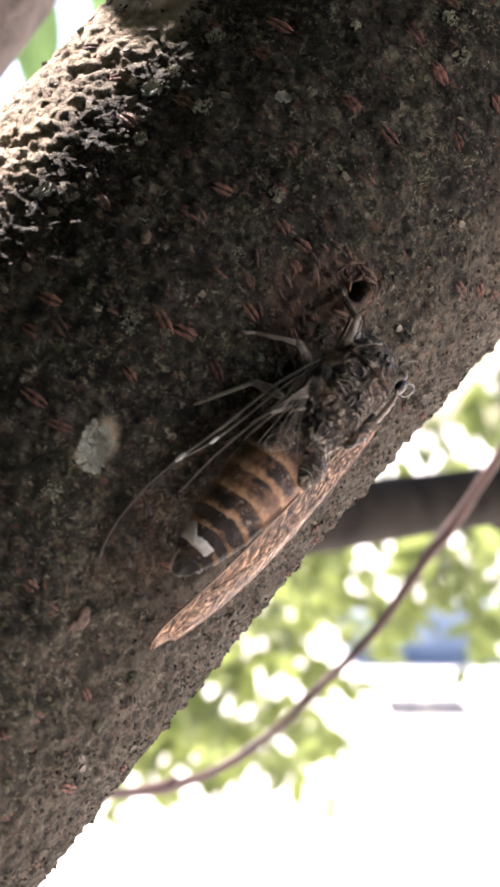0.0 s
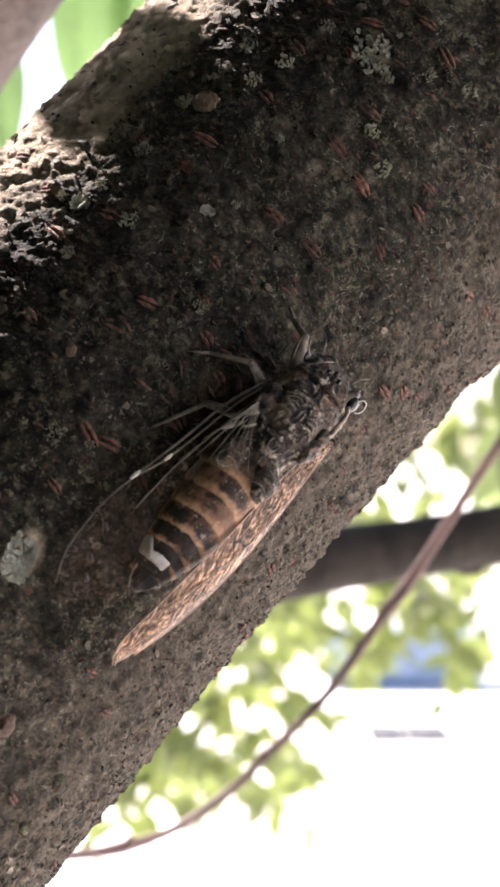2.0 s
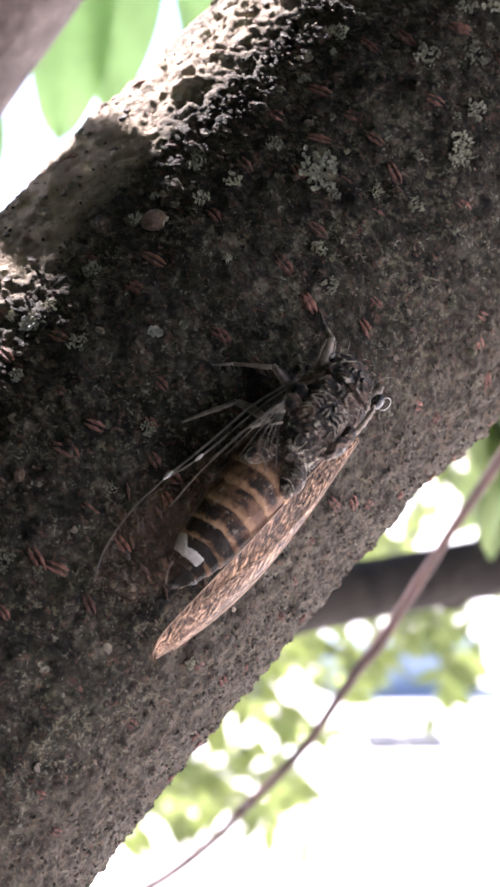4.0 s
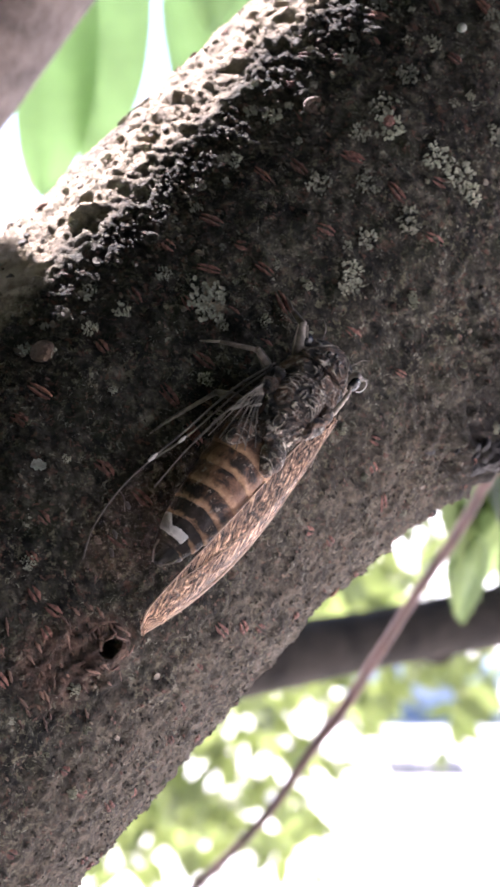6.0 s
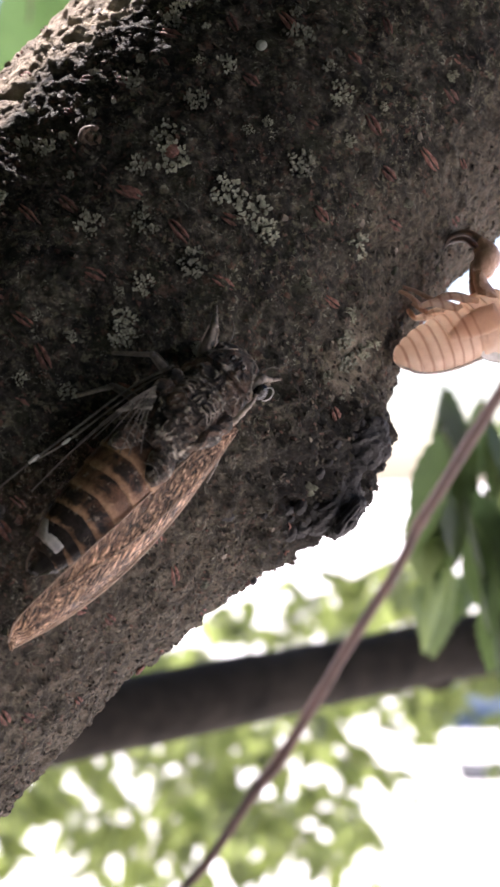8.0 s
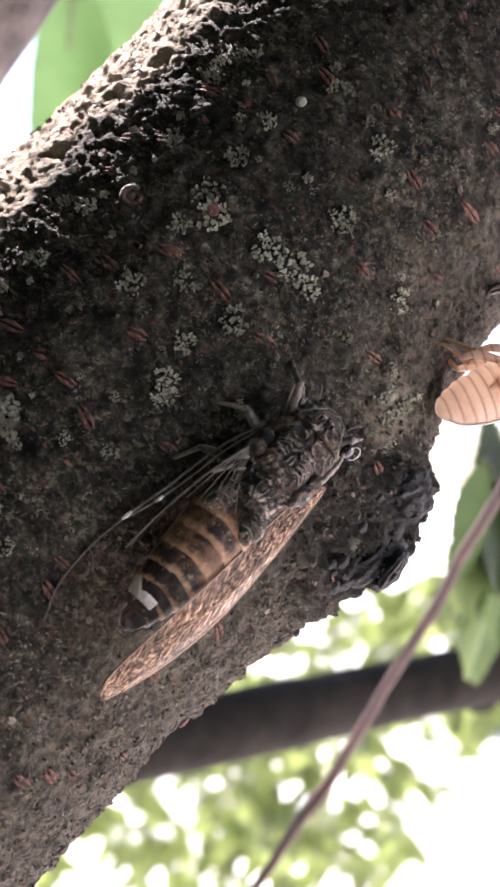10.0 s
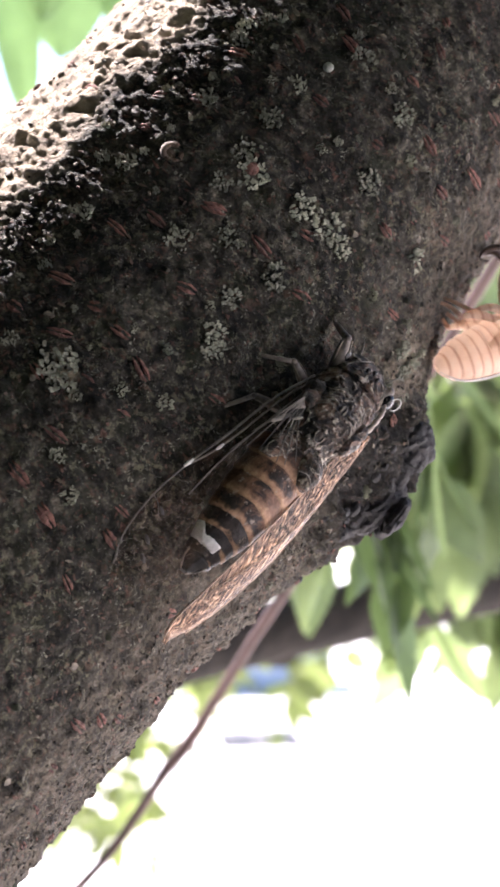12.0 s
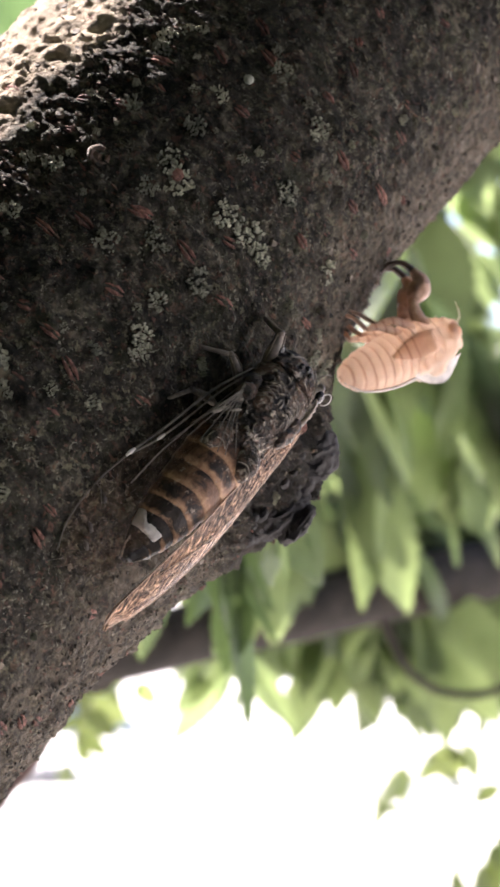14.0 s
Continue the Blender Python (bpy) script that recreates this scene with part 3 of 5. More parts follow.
def galls():
    bm = bmesh.new()
    blob(bm, (0, 0, 0.02), (0.145, 0.135, 0.065), rough=0.2)
    attach("gall", mesh_of("gall", bm, GALL), seat(3.67, -25), "round tan gall")
    bm = bmesh.new()
    tube(bm, [(0.1 * math.cos(a), 0.1 * math.sin(a), 0.03 + 0.02 * math.sin(a)) for a in [i * math.tau / 15 for i in range(14)]], 0.035, 8)
    blob(bm, (-0.02, 0.02, 0.0), (0.09, 0.08, 0.05), rough=0.2)
    attach("broken_gall", mesh_of("broken_gall", bm, GALL), seat(7.93, -18.5), "broken hollow tan gall")
    bm = bmesh.new()
    blob(bm, (0, 0, 0.01), (0.065, 0.06, 0.035), rough=0.1)
    attach("gall", mesh_of("gall", bm, CRUST), seat(9.9, -6.5), "small pale round gall")
    bm = bmesh.new()
    blob(bm, (0, 0, 0.01), (0.08, 0.055, 0.03), rough=0.25)
    attach("gall", mesh_of("gall", bm, GALL), seat(0.6, -8, 0, 30), "small tan scale")
    bm = bmesh.new()
    blob(bm, (0, 0, 0.02), (0.085, 0.075, 0.04), rough=0.25)
    attach("gall", mesh_of("gall", bm, LENTICEL), seat(8.33, -4), "rusty gall inside a lichen tuft")
    bm = bmesh.new()
    for x, y, q in ((0, 0, 0.1), (0.09, 0.05, 0.07), (-0.08, 0.06, 0.06)):
        blob(bm, (x, y, 0.01), (q, q * 0.7, 0.03), rough=0.35)
    attach("gall", mesh_of("gall", bm, GALL), seat(-2.47, 32), "torn tan flake of cork")


def hole_fibres():
    """Splinters of torn bark round the hole."""
    rnd = random.Random(77)
    for i in range(70):
        a = rnd.uniform(0, math.tau)
        q, ln = rnd.uniform(1.0, 2.6), rnd.uniform(0.06, 0.17)
        s, th = HOLE[0] + 0.14 * q * math.cos(a), HOLE[1] + 2.0 * q * math.sin(a)
        if i > 26:
            s, th = rnd.gauss(1.25, 0.30), rnd.gauss(22, 6)
        b = (a + 1.5 if i < 20 else 2.0) + rnd.uniform(-0.5, 0.5)
        pts = [on(s + ln * k * math.cos(b), th + ln * k * 19 * math.sin(b), relief(s, th) - 0.004 + 0.02 * rnd.random()) for k in (-0.6, 0.0, 0.6)]
        bm = bmesh.new()
        tube(bm, smooth_line(pts, 3), [q * rnd.uniform(0.7, 1.3) for q in (0.006, 0.012, 0.017, 0.019, 0.016, 0.011, 0.005)], 5)
        part("bark_fibre", bm, FIBRE, BRANCH)


def knot_lobe(at, size, turn, seed, label):
    """A swollen lobe of callused bark with ridges along it."""
    bm = bmesh.new()
    m = pose(0, 0, 0, *turn)
    for w in bmesh.ops.create_uvsphere(bm, u_segments=56, v_segments=36, radius=1.0)["verts"]:
        x, y, z = w.co
        a = math.atan2(z, y)
        c = Vector((x * size[0], y * size[1], z * size[2]))
        k = 1 + 0.22 * noise.fractal(c * 6 + Vector((seed, 4, 2)), 0.8, 2.0, 4)
        k += 0.06 * math.sin(11 * a + 5 * noise.noise(c * 4) + seed) * (1 - x * x)
        w.co = m @ (c * k) + Vector(at)
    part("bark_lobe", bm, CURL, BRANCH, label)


def knot_curls():
    """The broken stub of an old twig: dark curled bark over a hollow."""
    knot_lobe((6.98, -0.30, 3.36), (0.44, 0.30, 0.20), (0, -38, 0), 1, "ridged dark lobe of bark closing over an old stub")
    knot_lobe((7.18, -0.36, 3.24), (0.30, 0.26, 0.11), (0, -50, 0), 2, "ridged dark lobe of bark closing over an old stub")
    knot_lobe((7.34, -0.47, 4.12), (0.30, 0.26, 0.27), (0, -20, 0), 3, "rounded dark lobe of weathered bark")
    knot_lobe((7.02, -0.42, 3.78), (0.40, 0.26, 0.30), (0, -40, 0), 4, "weathered bark between the lobes of the knot")
    for at, k in (((7.50, -0.46, 4.00), 0.14), ((7.42, -0.48, 3.90), 0.11), ((7.36, -0.5, 4.22), 0.15)):
        bm = bmesh.new()
        blob(bm, at, (k, k * 0.9, k * 1.1), (20, 40, 0), 0.7, 7, 18, 12)
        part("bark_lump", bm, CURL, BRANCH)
    bm = bmesh.new()
    blob(bm, (7.31, -0.47, 3.83), (0.09, 0.07, 0.06), (20, 30, 0), 0.4, 9)
    part("knot_scar", bm, CRUST, BRANCH, "pale bare wood in the knot")
    rnd = random.Random(61)
    for _ in range(46):
        s, th = rnd.gauss(7.5, 0.65), rnd.gauss(74, 9)
        bm = bmesh.new()
        k = rnd.uniform(0.05, 0.13)
        blob(bm, (0, 0, 0), (k, k * rnd.uniform(0.5, 1.0), k * 0.6), (0, 0, rnd.uniform(0, 180)), 0.6, 9, 8, 6)
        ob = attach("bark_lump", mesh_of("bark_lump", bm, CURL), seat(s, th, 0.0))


def bark_crumbs():
    """Crumbs and scales of bark, too many to count, thickest on the upper side and towards the lower edge."""
    rnd = random.Random(8)
    verts, faces = [], []
    while len(faces) < 78000:
        s, th = rnd.uniform(-5.2, 15), rnd.uniform(-95, 110)
        if rnd.random() > 0.22 + 0.78 * max(0.9 * math.exp(-(((th + 26) / 9) ** 2)), min(1.0, max(0.0, (th - 25) / 45))):
            continue
        if math.hypot((s - HOLE[0]) / 0.3, (th - HOLE[1]) / 5) < 1:
            continue
        if th < -38 and rnd.random() < 0.8:
            continue
        m = seat(s, th, relief(s, th), rnd.uniform(60, 120))
        a, b, up = rnd.uniform(0.016, 0.050), rnd.uniform(0.010, 0.024), rnd.uniform(0.002, 0.012) if th < -38 or th > 0 else rnd.uniform(0.004, 0.030)
        i = len(verts)
        rim = [(a * math.cos(k * math.tau / 5 + 0.3) * rnd.uniform(0.7, 1.2), b * math.sin(k * math.tau / 5 + 0.3) * rnd.uniform(0.7, 1.2)) for k in range(5)]
        lift = rnd.uniform(-0.3, 0.3)
        verts += [m @ Vector((x * CM, y * CM, -0.012 * CM)) for x, y in rim]
        verts += [m @ Vector((x * 0.85 * CM, y * 0.85 * CM, (up + lift * x) * CM)) for x, y in rim]
        faces += [(i + k, i + (k + 1) % 5, i + 5 + (k + 1) % 5, i + 5 + k) for k in range(5)] + [tuple(range(i + 5, i + 10))]
    me = bpy.data.meshes.new("loose_bark")
    me.from_pydata(verts, [], faces)
    me.materials.append(CRUMB)
    ob = attach("loose_bark", me, Matrix.Identity(4), "crumbs and scales of dry bark")
    tagged(ob, kind="stuff")


bark_details()
bark_crumbs()
for place, (s, th, size) in enumerate(((1.95, -29.5, 0.10), (-1.2, 11, 0.2), (-1.35, 12, 0.14), (2.67, -8, 0.07), (0.4, -30, 0.10))):
    crust(s, th, size, place)
galls()
hole_fibres()
knot_curls()

# ---- the cicada (its own space: x to the head, y to its left, z off the bark) ----


def dome(bm, x0, x1, shape, n=24, steps=10, rough=0.0, freq=6):
    """A closed shell along x. shape(k) gives half width, height of its crown, height of its belly."""
    rings = []
    for i in range(steps + 1):
        k = i / steps
        x = x0 + (x1 - x0) * k
        w, hi, lo = shape(k)
        mid = (hi + lo) / 2
        ring = []
        for j in range(n):
            a = j * math.tau / n
            p = Vector((x, w * math.cos(a), mid + (hi - lo) / 2 * math.sin(a)))
            p += Vector((0, math.cos(a), math.sin(a))) * rough * noise.noise(p * freq)
            ring.append(bm.verts.new(p))
        rings.append(ring)
    for q, w in zip(rings, rings[1:]):
        for j in range(n):
            bm.faces.new((q[j], q[(j + 1) % n], w[(j + 1) % n], w[j]))
    bm.faces.new(rings[0][::-1])
    bm.faces.new(rings[-1])
    return bm


def lerp(table, x):
    for (a, *p), (b, *q) in zip(table, table[1:]):
        if a <= x <= b:
            k = (x - a) / (b - a)
            return [u + (v - u) * k for u, v in zip(p, q)]
    return list(table[0][1:] if x < table[0][0] else table[-1][1:])


# half width, crown, belly and sideways bend of the abdomen along x
TRUNK = ((-1.36, 0.07, 0.25, 0.10, 0.02), (-1.25, 0.16, 0.35, 0.08, 0.02), (-1.1, 0.225, 0.43, 0.08, 0.025), (-0.88, 0.285, 0.53, 0.08, 0.03), (-0.56, 0.335, 0.62, 0.08, 0.04), (-0.2, 0.375, 0.69, 0.10, 0.05), (0.2, 0.385, 0.72, 0.12, 0.06))
RINGS = (0.14, -0.12, -0.35, -0.585, -0.80, -0.98, -1.12, -1.25, -1.35)


def abdomen_ring(x0, x1):
    """One overlapping ring of the abdomen, its rear lip standing proud; u runs from its rear edge to its front."""
    bm = bmesh.new()
    uv = bm.loops.layers.uv.new("ring")
    n, steps = 40, 8
    spot, rows = {}, []
    for i in range(steps + 1):
        k = i / steps
        x = x0 + (x1 - x0) * k
        w, hi, lo, off = lerp(TRUNK, x)
        lip = 0.020 * (1 - k) ** 1.3 - (0.03 if i == 0 else 0)
        row = []
        for j in range(n):
            a = j * math.tau / n
            p = Vector((x + 0.05 * abs(math.cos(a)) * (-1 if math.sin(a) > 0 else 0), off + (w + lip) * math.cos(a), (hi + lo) / 2 + ((hi - lo) / 2 + lip) * math.sin(a)))
            p += Vector((0, math.cos(a), math.sin(a))) * 0.010 * noise.noise(p * 9)
            v = bm.verts.new(p)
            spot[v] = (k, j / n)
            row.append(v)
        rows.append(row)
    for q, w in zip(rows, rows[1:]):
        for j in range(n):
            f = bm.faces.new((q[j], q[(j + 1) % n], w[(j + 1) % n], w[j]))
            for loop in f.loops:
                u, v = spot[loop.vert]
                loop[uv].uv = (u, 1.0 if v == 0 and j == n - 1 else v)
    bm.faces.new(rows[0][::-1])
    bm.faces.new(rows[-1])
    return bm


def torso(bm):
    """Fits a piece of the head or thorax to the body's own length, breadth and bend."""
    for v in bm.verts:
        x, y, z = v.co
        v.co = Vector((0.27 + (x - 0.22) * 0.885, 0.06 - 0.01 * x + 0.80 * y + 0.05 * max(0.0, x - 1.25), 0.02 + 0.95 * z))
    return bm


def plate(bm, x0, x1, shape, seed, deep=0.03):
    """A sculpted back plate, finely divided, with raised symmetrical marks; the marks are kept for its skin."""
    dome(bm, x0, x1, shape, 88, 44)
    mark = bm.verts.layers.float.new("mark")
    for v in bm.verts:
        x, y, z = v.co
        q = Vector((x * 3.2, abs(y) * 3.2, seed + z))
        warp = noise.noise(q * 1.7) * 0.9
        lines = math.sin(9.5 * (q.y * 1.5 + 0.75 * math.sin(q.x * 2.2 + seed) + warp))
        bands = math.sin(14.0 * (q.x - 0.55 * q.y + 0.35 * warp))
        near = math.exp(-(((x - 0.80) / 0.13) ** 2) - ((abs(y) - 0.20) / 0.09) ** 2)
        m = max(0.0, lines) ** 2.0 * 0.55 * (0.5 + noise.noise(q * 2.6 + Vector((3, 1, 8)))) + near * max(0.0, bands) * 0.8
        m += 0.5 * max(0.0, noise.fractal(q * 3.4, 0.8, 2.0, 3))
        v[mark] = min(1.0, m)
        out = Vector((0, y, z - 0.35)).normalized()
        v.co += out * (deep * (m - 0.25) + 0.03 * noise.noise(q * 1.9) + 0.012 * noise.noise(Vector((x, y, z)) * 17))
    return bm


def wing_frame(side):
    """The front edge of a folded wing as a line, and the way its blade rises over the back."""
    if side < 0:
        edge = smooth_line([(0.90, -0.36, 0.48), (0.45, -0.48, 0.30), (-0.2, -0.58, 0.17), (-0.9, -0.60, 0.11), (-1.55, -0.52, 0.06), (-2.11, -0.36, 0.01)], 8)
    else:
        edge = smooth_line([(0.90, 0.48, 0.58), (0.40, 0.62, 0.53), (-0.24, 0.70, 0.46), (-0.63, 0.755, 0.36), (-1.15, 0.80, 0.30), (-1.66, 0.74, 0.24), (-2.06, 0.55, 0.20)], 8)
    return edge


def wing_point(edge, side, k, v):
    i = min(int(k * (len(edge) - 1)), len(edge) - 2)
    f = k * (len(edge) - 1) - i
    p = edge[i].lerp(edge[i + 1], f)
    deep = ((0.16 if side < 0 else 0.26) + (0.46 if side < 0 else 0.66) * math.sin(min(1.0, k / 0.62) * math.pi / 2)) * math.sqrt(max(0.0, 1 - max(0.0, (k - 0.5) / 0.5) ** 2.4))
    rise = Vector((-0.10 * (1 - k), 0.62, 0.76) if side < 0 else (-0.10 * (1 - k), -0.85, 0.25 - 0.2 * k)).normalized()
    bow = Vector((0, side * (1.0 if side < 0 else 0.2), 0.5)) * (0.10 if side < 0 else 0.06) * math.sin(math.pi * v)
    return p + rise * (deep * 0.92 * v) + bow * (1 if k < 0.95 else 0.4)


def forewing(side, parent):
    edge = wing_frame(side)
    bm = bmesh.new()
    uv = bm.loops.layers.uv.new("along")
    nu, nv = 40, 12
    grid = [[bm.verts.new(wing_point(edge, side, i / nu, j / nv)) for j in range(nv + 1)] for i in range(nu + 1)]
    spot = {v: (i / nu, j / nv) for i, row in enumerate(grid) for j, v in enumerate(row)}
    for i in range(nu):
        for j in range(nv):
            f = bm.faces.new((grid[i][j], grid[i + 1][j], grid[i + 1][j + 1], grid[i][j + 1]))
            for loop in f.loops:
                loop[uv].uv = spot[loop.vert]
    wing = part("forewing", bm, MEMBRANE if side < 0 else CLEAR, parent, "tan glossy crinkled wing" if side < 0 else "clear veined wing held off the body")
    vein = RVEIN if side < 0 else SMOKY

    def run(name, path, r, label=""):
        b = bmesh.new()
        pts = [wing_point(edge, side, k, v) + Vector((0, side * 0.006, 0.006)) for k, v in path]
        tube(b, smooth_line(pts, 5), r, 6)
        part(name, b, VEIN if name in ("front_edge_vein", "long_vein") and side > 0 and path[0][0] < 0.5 else vein, wing, label)

    if side < 0:
        run("front_edge_vein", [(k / 12, 0.0) for k in range(13)], 0.014)
        run("long_vein", [(0.02, 0.2), (0.15, 0.22), (0.35, 0.18), (0.55, 0.20), (0.75, 0.24), (0.93, 0.3)], 0.005)
    else:
        run("front_edge_vein", [(k / 10 * 0.53, 0.0) for k in range(11)], 0.014, "pale front edge of the wing")
        run("tip_edge_vein", [(0.53 + k / 10 * 0.43, 0.0) for k in range(11)], 0.009, "thin brown outer edge of the wing")
        run("long_vein", [(0.02, 0.16), (0.15, 0.13), (0.3, 0.10), (0.42, 0.07), (0.53, 0.01)], 0.011)
        run("long_vein", [(0.05, 0.34), (0.18, 0.30), (0.32, 0.24), (0.44, 0.24), (0.60, 0.30)], 0.008)
        run("cross_vein", [(0.68, 0.0), (0.69, 0.12), (0.72, 0.24)], 0.006)
    if side < 0:
        run("long_vein", [(0.02, 0.3), (0.2, 0.46), (0.42, 0.58), (0.6, 0.72), (0.78, 0.92)], 0.005)
        run("rear_edge_vein", [(0.0, 0.9), (0.2, 0.98), (0.5, 1.0), (0.75, 1.0), (0.92, 0.98), (0.99, 0.9)], 0.008)
    for k, a, b in ((0.24, 0.2, 0.44), (0.42, 0.18, 0.46), (0.58, 0.2, 0.48), (0.7, 0.23, 0.5), (0.8, 0.26, 0.55), (0.5, 0.46, 0.76), (0.68, 0.5, 0.84), (0.78, 0.52, 0.92), (0.86, 0.3, 0.6)):
        if side < 0:
            run("cross_vein", [(k, a), (k + 0.03, (a + b) / 2), (k + 0.04, b)], 0.004)
    if side > 0:
        for k, v0, v1, size in ((0.385, 0.085, 0.085, 0.020), (0.525, 0.0, 0.0, 0.024)):
            b = bmesh.new()
            tube(b, [wing_point(edge, side, k + q, v0) + Vector((0, 0.012, 0.015)) for q in (-0.02, 0.0, 0.022)], [size * 0.5, size, size * 0.5], 8)
            part("pale_vein_spot", b, PALE, wing, "pale spot on the wing vein")
        for k, v in ((0.70, 0.22), (0.80, 0.34), (0.86, 0.48)):
            b = bmesh.new()
            blob(b, wing_point(edge, side, k, v) + Vector((0, 0.005, 0.01)), (0.050, 0.022, 0.014), (0, 0, 60), 0.3, 9, 8, 6)
            part("dark_vein_spot", b, DARKSKIN, wing, "dark spot on the wing")
        # the folded hind wing: a fan of pale veins over the front of the abdomen
        for x, y, z in ((-0.20, 0.50, 0.56), (-0.16, 0.40, 0.64), (-0.14, 0.30, 0.70), (-0.16, 0.20, 0.74), (-0.12, 0.12, 0.76), (-0.02, 0.06, 0.78), (-0.34, 0.58, 0.46), (-0.05, 0.56, 0.55)):
            b = bmesh.new()
            tube(b, smooth_line([(0.74, 0.40, 0.70), (0.36 + x * 0.2, 0.40 + (y - 0.3) * 0.35, 0.735), (x, y, z + 0.02)], 5), [0.012 - 0.0007 * q for q in range(11)], 6)
            part("hind_vein", b, VEIN, wing)
        for at, size, spin in (((0.24, 0.46, 0.715), (0.12, 0.028, 0.012), -28), ((0.44, 0.42, 0.725), (0.09, 0.022, 0.012), -40), ((0.34, 0.35, 0.745), (0.07, 0.018, 0.010), -35)):
            b = bmesh.new()
            blob(b, at, size, (0, 0, spin), 0.4, 9)
            part("wing_hinge", b, HINGE, wing, "pale grey-tan hinge plate of the wing")
    return wing


def leg(name, joints, thick, parent, material=None):
    """Femur, shin and foot; the whole leg turns about its root."""
    material = material or LEG
    root = Vector(joints[0])
    bm = bmesh.new()
    a, b, c, d = (Vector(p) - root for p in joints)
    tube(bm, smooth_line([a, a.lerp(b, 0.5) + Vector((0, 0, 0.03)), b], 4), [thick * k for k in (0.8, 0.95, 1.1, 1.2, 1.15, 1.05, 0.95, 0.85, 0.7)], 8)
    femur = part(name, bm, material, parent)
    femur.location = root * CM
    bm = bmesh.new()
    tube(bm, [b, b.lerp(c, 0.3), b.lerp(c, 0.7), c], [thick * 0.62, thick * 0.55, thick * 0.5, thick * 0.42], 8)
    blob(bm, b, (thick * 0.8,) * 3, (0, 0, 0), 0.1, 5, 8, 6)
    part("shin", bm, material, femur)
    for side in (-1, 1) if root.y > 0 else ():
        over = (b - a).cross(Vector((0, 0, 1))).normalized() * thick * 0.85 * side + Vector((0, 0, thick * 0.7))
        bm = bmesh.new()
        tube(bm, [a.lerp(b, 0.15) + over, a.lerp(b, 0.5) + over * 1.25 + Vector((0, 0, 0.03)), a.lerp(b, 0.95) + over * 0.9], thick * 0.13, 6)
        part("pale_ridge", bm, RIM, femur)
    bm = bmesh.new()
    tube(bm, [c, c.lerp(d, 0.5), d], [thick * 0.36, thick * 0.3, thick * 0.16], 6)
    part("foot", bm, material, femur)
    return femur


